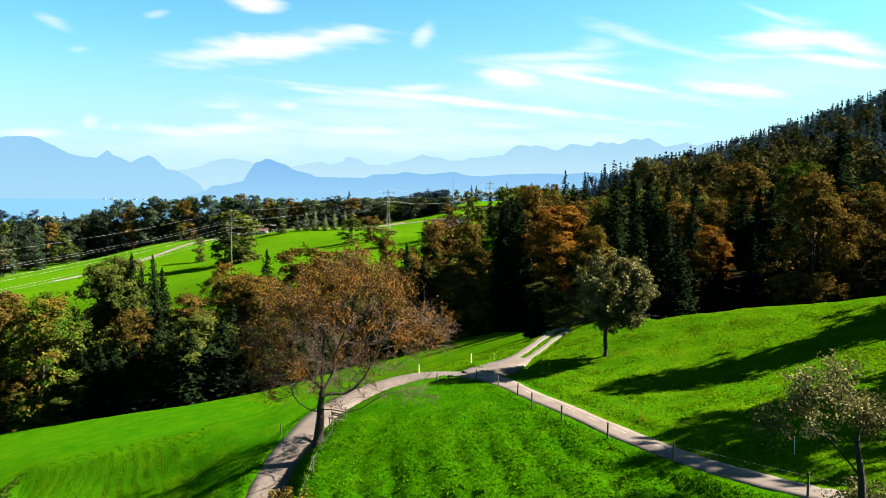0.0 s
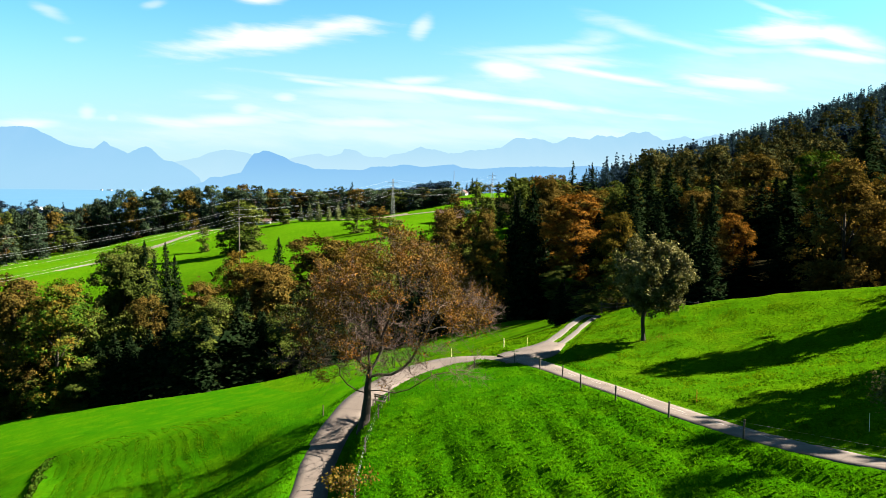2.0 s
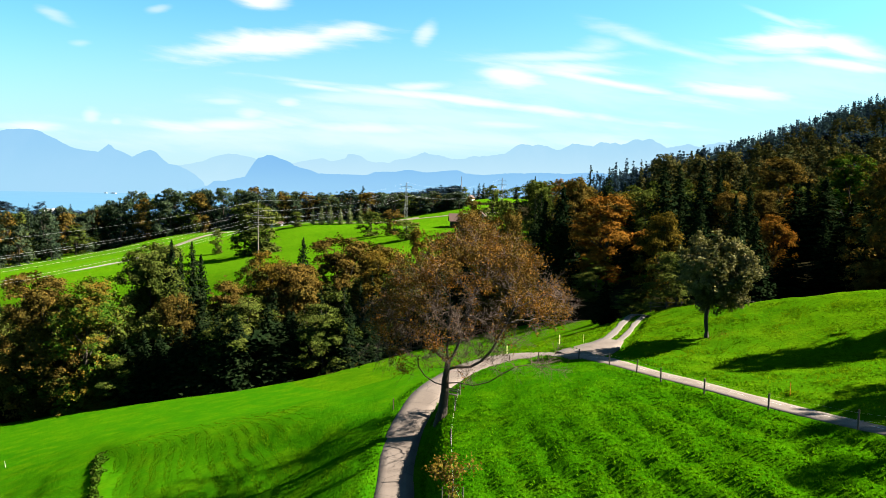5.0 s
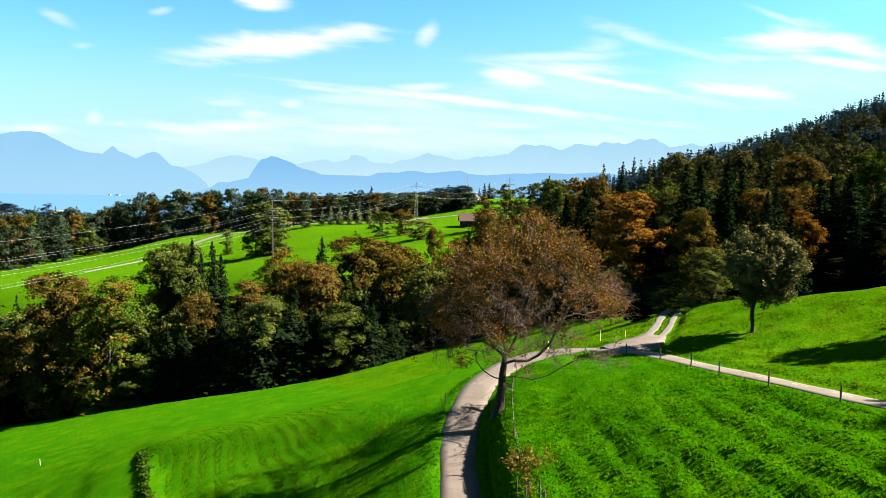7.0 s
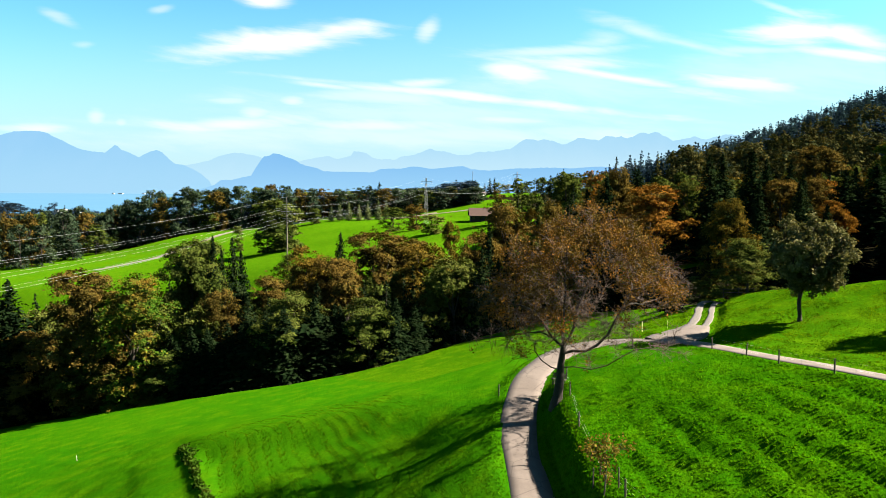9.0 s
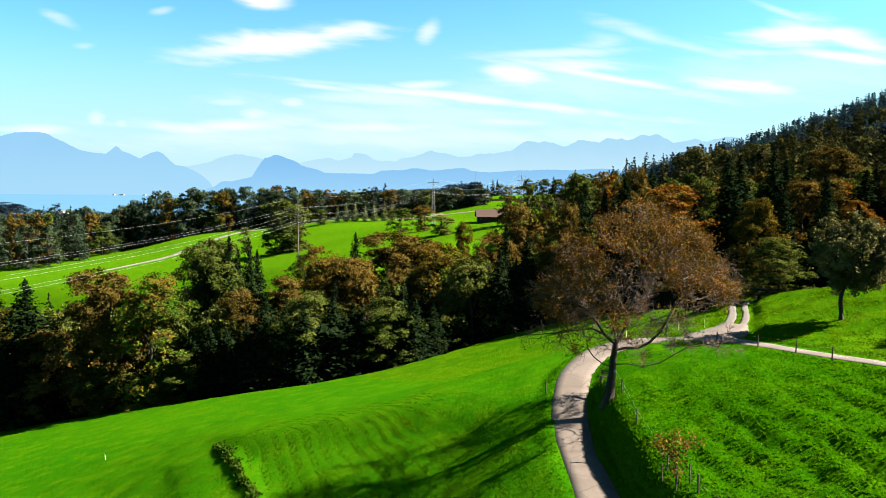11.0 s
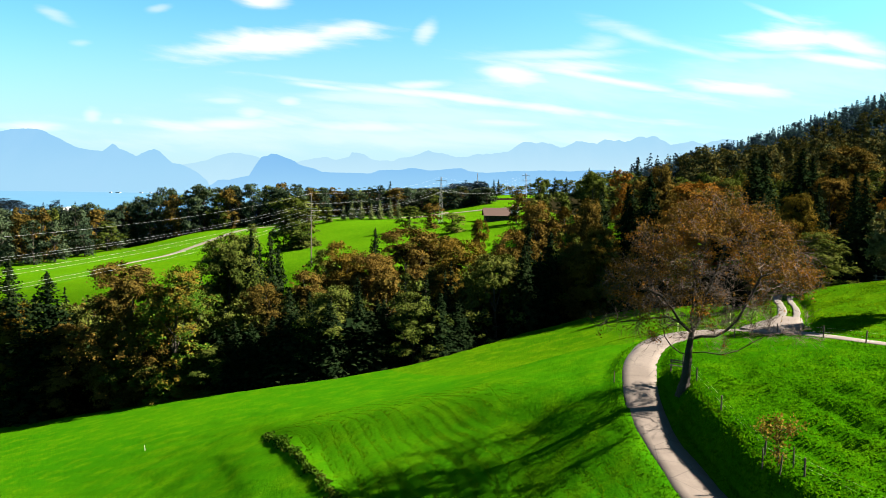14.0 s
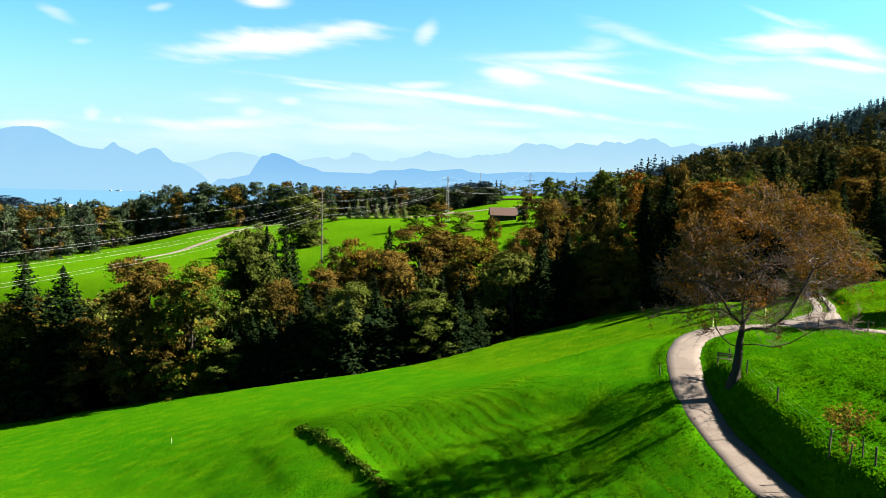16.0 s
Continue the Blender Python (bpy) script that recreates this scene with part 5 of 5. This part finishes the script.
# ---------------------------------------------------------------- rough growth and tufts


def tufts(name, label, seed, xs, ys, count, keep, size, mat, up=.8):
    rng = np.random.default_rng(seed)
    x, y = rng.uniform(*xs, count), rng.uniform(*ys, count)
    ok = keep(x, y, rng)
    x, y = x[ok], y[ok]
    at = np.stack([x, y, ground(x, y) + size * .25], 1)
    out = ball(rng, len(at)) * np.array([1, 1, .3])
    n = len(at)
    side = np.stack([rng.normal(0, 1, n), rng.normal(0, 1, n), np.zeros(n)], 1)
    side /= np.linalg.norm(side, axis=1, keepdims=True)
    tall = np.stack([rng.normal(0, .45, n), rng.normal(0, .45, n), np.full(n, up)], 1)
    s = (size * rng.uniform(.5, 1.3, n))[:, None]
    verts = np.stack([at - side * s * .45 - (0, 0, size * .4), at + side * s * .45 - (0, 0, size * .4), at + side * s * .25 + tall * s, at - side * s * .3 + tall * s * .9], 1).reshape(-1, 3)
    return tagged(new(name, mesh(name, verts, np.arange(4 * n).reshape(-1, 4), mat)), label, "grass", kind="stuff")


def off_road(x, y):
    return (away(ROAD_LINE, x, y)[0] > 1.9) & (away(TRACK_LINE, x, y)[0] > 1.4)


BLADES = leafy("grass blades", [(.15, (.0090, .048, .0004)), (.5, (.0170, .066, .0005)), (.85, (.032, .086, .0009))], .9, .35)
SHORT = leafy("short grass blades", [(.15, (.012, .042, .0006)), (.5, (.026, .064, .0008)), (.85, (.048, .086, .0013))], .9, .35)
DRY = leafy("dry grass", [(.15, (.006, .022, .001)), (.5, (.018, .036, .003)), (.85, (.052, .058, .010))], .9, .2)
tufts("pasture_tufts", "lush uneven tufts of green pasture grass", 1, (-10, 26), (26, 68), 80000,
      lambda x, y, r: off_road(x, y) & (x > -9.5) & (r.random(len(x)) < (.2 + .8 * smooth(60, 48, y)) * (.55 + .3 * rough(x, y, .7, 21))) & ((x < np.interp(y, [26, 66], [18, 6]))), .14, BLADES, .34)
tufts("meadow_tufts", "short tufts of meadow grass", 2, (-6, 48), (32, 100), 110000,
      lambda x, y, r: off_road(x, y) & (behind(x, y) < -1) & (x > np.interp(y, [20, 33.5, 42.4, 53.3, 59.2, 65.5, 72, 80, 100], [21, 17, 14, 11, 9, 7.5, -6, -9, -20])) & (r.random(len(x)) < .15 + .85 * smooth(0, .5, rough(x, y, 1.7, 22))), .15, SHORT, .34)
tufts("verge_grass", "rough pale grass on the lane's verge", 3, (-20, 30), (26, 96), 60000,
      lambda x, y, r: (away(ROAD_LINE, x, y)[0] > 1.34 + .2 * r.random(len(x))) & (away(ROAD_LINE, x, y)[0] < 2.4 + r.random(len(x)) * .8) & (away(TRACK_LINE, x, y)[0] > 1.3), .12, BLADES, .5)
tufts("scarp_grass", "long dry grass hanging over a low scarp", 4, (-56, -34), (40, 82), 90000,
      lambda x, y, r: (np.abs(x - scarp_x(y) - .35 - .4 * rough(x, y, 2.2, 41)) < (.15 + .85 * r.random(len(x)) ** 1.5) * (.7 + .5 * rough(x, y, 1.6, 42))) & (y < 80.5 + rough(x, y, 2, 43)), .22, DRY, .35)
tufts("uncut_grass", "longer dark grass along the trodden steps of the meadow", 7, (-50, -16), (40, 80), 150000,
      lambda x, y, r: (trodden(x, y)[0] * (.75 + .5 * rough(x, y, 2.5, 45)) > r.random(len(x))) & (trodden(x, y)[1] < -.1 + .5 * r.normal(0, .5, len(x))), .10, SHORT, .4)
tufts("bank_grass", "rough dark grass on the bank above the lane", 5, (-14, -7), (26, 60), 9000,
      lambda x, y, r: (away(ROAD_LINE, x, y)[0] > 1.8) & (away(ROAD_LINE, x, y)[0] < 4.2) & (x > -13), .14, BLADES, .5)
tufts("track_grass", "dry brownish grass between the wheel ruts", 8, (3, 24), (70, 98), 40000,
      lambda x, y, r: (away(TRACK_LINE, x, y)[0] < .5) & (away(ROAD_LINE, x, y)[0] > 2.0), .08, DRY, .3)
tufts("leaf_litter", "brown fallen leaves on the grass under the tree", 6, (13, 22), (67, 74), 1500,
      lambda x, y, r: (x - 17.9) ** 2 / 6 + (y - 70.4) ** 2 / 2.5 < r.random(len(x)) * 1.2, .09, LEAVES["russet"], .15)

# ---------------------------------------------------------------- power line, farm, far lane, town
STEEL = material("galvanised steel", lambda n: (n.mix(n.noise(n.place, .8, 3), (.0555, .0589, .0589, 1), (.0901, .0936, .0936, 1)), None, .5), shine=.5)
POLE = material("pale concrete mast", lambda n: (n.mix(n.noise(n.place, .7, 4), (.044, .038, .031, 1), (.070, .062, .052, 1)), None, .8))
CABLE = material("aluminium cable", lambda n: ((.17, .17, .17, 1), None, .4), shine=.5)
ROOF = material("brown roof tiles", lambda n: (n.mix(n.noise(n.place, 1.5, 4), (.026, .0138, .0104, 1), (.0416, .0225, .0166, 1)), None, .9))
SLATE = material("pale grey roof", lambda n: (n.mix(n.noise(n.place, .5), (.10, .10, .10, 1), (.22, .22, .21, 1)), None, .6))
TIMBER = material("dark timber wall", lambda n: (n.mix(n.noise(n.place, 2.0, 4), (.00973, .00661, .00486, 1), (.0208, .0146, .0104, 1)), None, .9))
PLASTER = material("pale plaster", lambda n: (n.mix(n.noise(n.place, .6, 4), (.191, .184, .173, 1), (.236, .229, .215, 1)), None, .8))
GLASS = material("dark window glass", lambda n: ((.00692, .00866, .0104, 1), None, .1), shine=.5)


def tube_part(name, a, b, ra, rb, mat, parent, sides=6, label=""):
    return under(name, mesh(name, *tubes([a], [b], [ra], [rb], sides), mat), parent, label)


def mast(x, y, top, turn):
    """A slender mast with three crossarms; returns where the wires hang."""
    base = on(x, y, -.3)
    ob = new("power_mast")
    ob.matrix_basis = Matrix.Translation(base) @ Matrix.Rotation(turn, 4, "Z")
    h = top - base[2]
    tube_part("pole", (0, 0, 0), (0, 0, h), .27, .15, POLE, ob, 10)
    hang = [(0, 0, h)]
    for k, (z, w) in enumerate(((h - 3.0, 1.7), (h - 5.6, 2.2), (h - 8.2, 1.7))):
        part("crossarm", box(bmesh.new(), 0, 0, z, 2 * w, .16, .18, .03), STEEL, ob)
        for s in (-w, w):
            tube_part("insulator", (s * .96, 0, z), (s * .96, 0, z - .75), .07, .07, GLASS, ob)
            hang.append((s * .96, 0, z - .75))
    tagged(ob, "slender pale power line mast with three crossarms", "power pole", "power line masts")
    m = ob.matrix_basis
    return [tuple(m @ Vector(p)) for p in hang]


def pylon(x, y, top, turn):
    """A lattice pylon."""
    base = on(x, y, -.3)
    h = top - base[2]
    ob = new("lattice_pylon")
    ob.matrix_basis = Matrix.Translation(base) @ Matrix.Rotation(turn, 4, "Z")

    def corner(k, f):
        w = 1.05 * (1 - f) + .25 * f
        return np.array([(w, w), (-w, w), (-w, -w), (w, -w)][k] + (h * f,), float)
    for k in range(4):
        tube_part("leg", corner(k, 0), corner(k, 1), .075, .05, STEEL, ob, 4)
    a, b = [], []
    fs = np.linspace(0, 1, 10)
    for f, g in zip(fs, fs[1:]):
        for k in range(4):
            a += [corner(k, f), corner((k + 1) % 4, f), corner(k, g)]
            b += [corner((k + 1) % 4, g), corner(k, g), corner((k + 1) % 4, g)]
    r = np.full(len(a), .028)
    under("bracing", mesh("bracing", *tubes(a, b, r, r, 3), STEEL), ob)
    hang = [(0, 0, h)]
    for z, w in ((h - 2.2, 3.2), (h - 6.0, 4.2)):
        part("crossarm", box(bmesh.new(), 0, 0, z, 2 * w, .3, .22, .03), STEEL, ob)
        for s in (-w, w) + ((-w * .5, w * .5) if w > 4 else ()):
            tube_part("insulator", (s * .97, 0, z), (s * .97, 0, z - 1.1), .08, .08, GLASS, ob)
            hang.append((s * .97, 0, z - 1.1))
    tagged(ob, "grey steel lattice pylon on the far hill", "pylon", "lattice pylons")
    m = ob.matrix_basis
    return [tuple(m @ Vector(p)) for p in hang]


line_turn = math.atan2(142, 48) - math.pi / 2
first = mast(-110.4, 94.4, 6.0, -.2)
middle = mast(-77.7, 257.5, 13.4, -.26)
third = pylon(-31, 400, 22.8, line_turn)
fourth = pylon(40, 600, 31, line_turn)
for group in ((first, middle), (middle, third), (third, fourth)):
    for a, b in zip(*group):
        strand("power_cable", [a, b], .012, CABLE, "thin bright overhead power cable between masts", (.00008 if group[0] is first else .00013) * math.dist(a, b) ** 2, "power cables")
# radio mast on the horizon
radio = new("radio_mast")
radio.location = on(13, 900, -.5)
tube_part("pole", (0, 0, 0), (0, 0, 38.5 - radio.location[2]), .55, .3, STEEL, radio, 6)
tagged(radio, "tall thin radio mast on the horizon", "mast")


def gabled(name, label, x, y, dx, dy, wall, rise, turn, wall_mat, roof_mat, rows=1, over=.7, foot=None):
    """A house with a saddle roof along its x axis."""
    ob = new(name)
    ob.matrix_basis = Matrix.Translation(on(x, y, -.2)) @ Matrix.Rotation(turn, 4, "Z")
    bm = bmesh.new()
    v = [bm.verts.new(p) for p in ((-dx, -dy, 0), (dx, -dy, 0), (dx, dy, 0), (-dx, dy, 0), (-dx, -dy, wall), (dx, -dy, wall), (dx, dy, wall), (-dx, dy, wall), (-dx, 0, wall + rise), (dx, 0, wall + rise))]
    for f in ((0, 1, 5, 4), (2, 3, 7, 6), (1, 2, 6, 9, 5), (3, 0, 4, 8, 7), (3, 2, 1, 0)):
        bm.faces.new([v[k] for k in f])
    body = part("wall", bm, wall_mat, ob)
    if foot is not None:
        part("plinth", box(bmesh.new(), 0, 0, 0, 2 * dx + .1, 2 * dy + .1, 1.3, .02), foot, ob, "pale plastered base")
    bm = bmesh.new()
    e, t = over, .22
    drop = rise / dy * e
    for s in (-1, 1):
        q = [(-dx - e, s * (dy + e), wall - drop), (dx + e, s * (dy + e), wall - drop), (dx + e, 0, wall + rise), (-dx - e, 0, wall + rise)]
        low = [bm.verts.new((a, b, c + .03)) for a, b, c in q]
        high = [bm.verts.new((a, b, c + .03 + t)) for a, b, c in q]
        bm.faces.new(low), bm.faces.new(high)
        for k in range(4):
            bm.faces.new((low[k], low[(k + 1) % 4], high[(k + 1) % 4], high[k]))
    bmesh.ops.recalc_face_normals(bm, faces=bm.faces)
    part("roof", bm, roof_mat, ob)
    for r in range(rows):
        n = max(2, int(dx * 2 / 3))
        for k in range(n):
            px = -dx + (k + .5) * 2 * dx / n
            win = part("window", box(bmesh.new(), px, -dy - .01, 1.7 + r * 2.4, .9, .08, 1.0, .01), GLASS, ob)
    return tagged(ob, label, "house")


gabled("farmhouse", "dark timber farmhouse with broad brown tiled roof", 1.5, 410, 7.0, 4.8, 4.0, 3.6, .05, TIMBER, ROOF, 1, 1.1)
gabled("barn", "small timber barn with pale gable and tiled roof", 13, 430, 3.2, 3.0, 3.0, 2.6, 1.3, PLASTER, ROOF)
gabled("shed", "low pale shed beside the far lane", -122, 470, 4.5, 2.6, 2.6, 1.4, .1, PLASTER, ROOF)
hrng = np.random.default_rng(91)
spots = [(x, y) for x, y in zip(hrng.uniform(-650, -545, 600), hrng.uniform(1000, 1085, 600)) if -26.5 < float(ground(x, y))][:18]
for x, y in spots:
    house = gabled("town_house", "small white town house with pale roof by the lake", x, y, hrng.uniform(2, 3.6), hrng.uniform(2, 3), hrng.uniform(2, 4), 2, hrng.uniform(0, 3), PLASTER, SLATE, 1, .5)
    tagged(house, group="houses of the lakeside town")
for k in range(8):
    bm = bmesh.new()
    box(bm, 0, 0, 0, hrng.uniform(8, 22), 10, hrng.uniform(3, 6), .1)
    ob = new("shore_house")
    part("wall", bm, PLASTER, ob)
    part("roof", box(bmesh.new(), 0, 0, 4, 9, 11, 1.5, .3), ROOF, ob)
    ob.location = (hrng.uniform(-2000, -1640), hrng.uniform(4020, 4060), -26.2)
    tagged(ob, "white building on the far lake shore", "house", "houses of the far shore")

far_line = curve([(-196, 350), (-185, 390), (-179, 413), (-172, 429), (-166, 446), (-159, 462), (-146, 470), (-125, 472), (-105, 470), (-60, 467), (-20, 462), (30, 455)], 3)
tagged(new("road", mesh("far_road", *ribbon(far_line, None, 2.1, .3, .12), ASPHALT, shade=True)), "pale lane across the far meadow", "road", kind="structure")


def car(x, y, turn, paint, label):
    ob = new("car")
    bm = bmesh.new()
    box(bm, 0, 0, .3, 4.2, 1.75, .65, .18)
    part("body", bm, paint, ob)
    part("cabin", box(bmesh.new(), -.2, 0, .95, 2.3, 1.55, .55, .2), GLASS, ob, "dark glazed cabin")
    for a in (-1.3, 1.3):
        for b in (-.8, .8):
            tube_part("wheel", (a, b - .1, .32), (a, b + .1, .32), .32, .32, POST_MAT, ob, 12)
    ob.matrix_basis = Matrix.Translation(on(x, y, .25)) @ Matrix.Rotation(turn, 4, "Z")
    return tagged(ob, label, "car", "parked cars")


car(-85, 462, .1, WHITE, "white car parked on the far lane")
car(-118, 463, 0, STEEL, "grey car parked on the far lane")
gabled("chalet", "small white house with tiled roof on the far knoll", 27, 960, 6, 5, 5, 4, 1.2, PLASTER, ROOF)
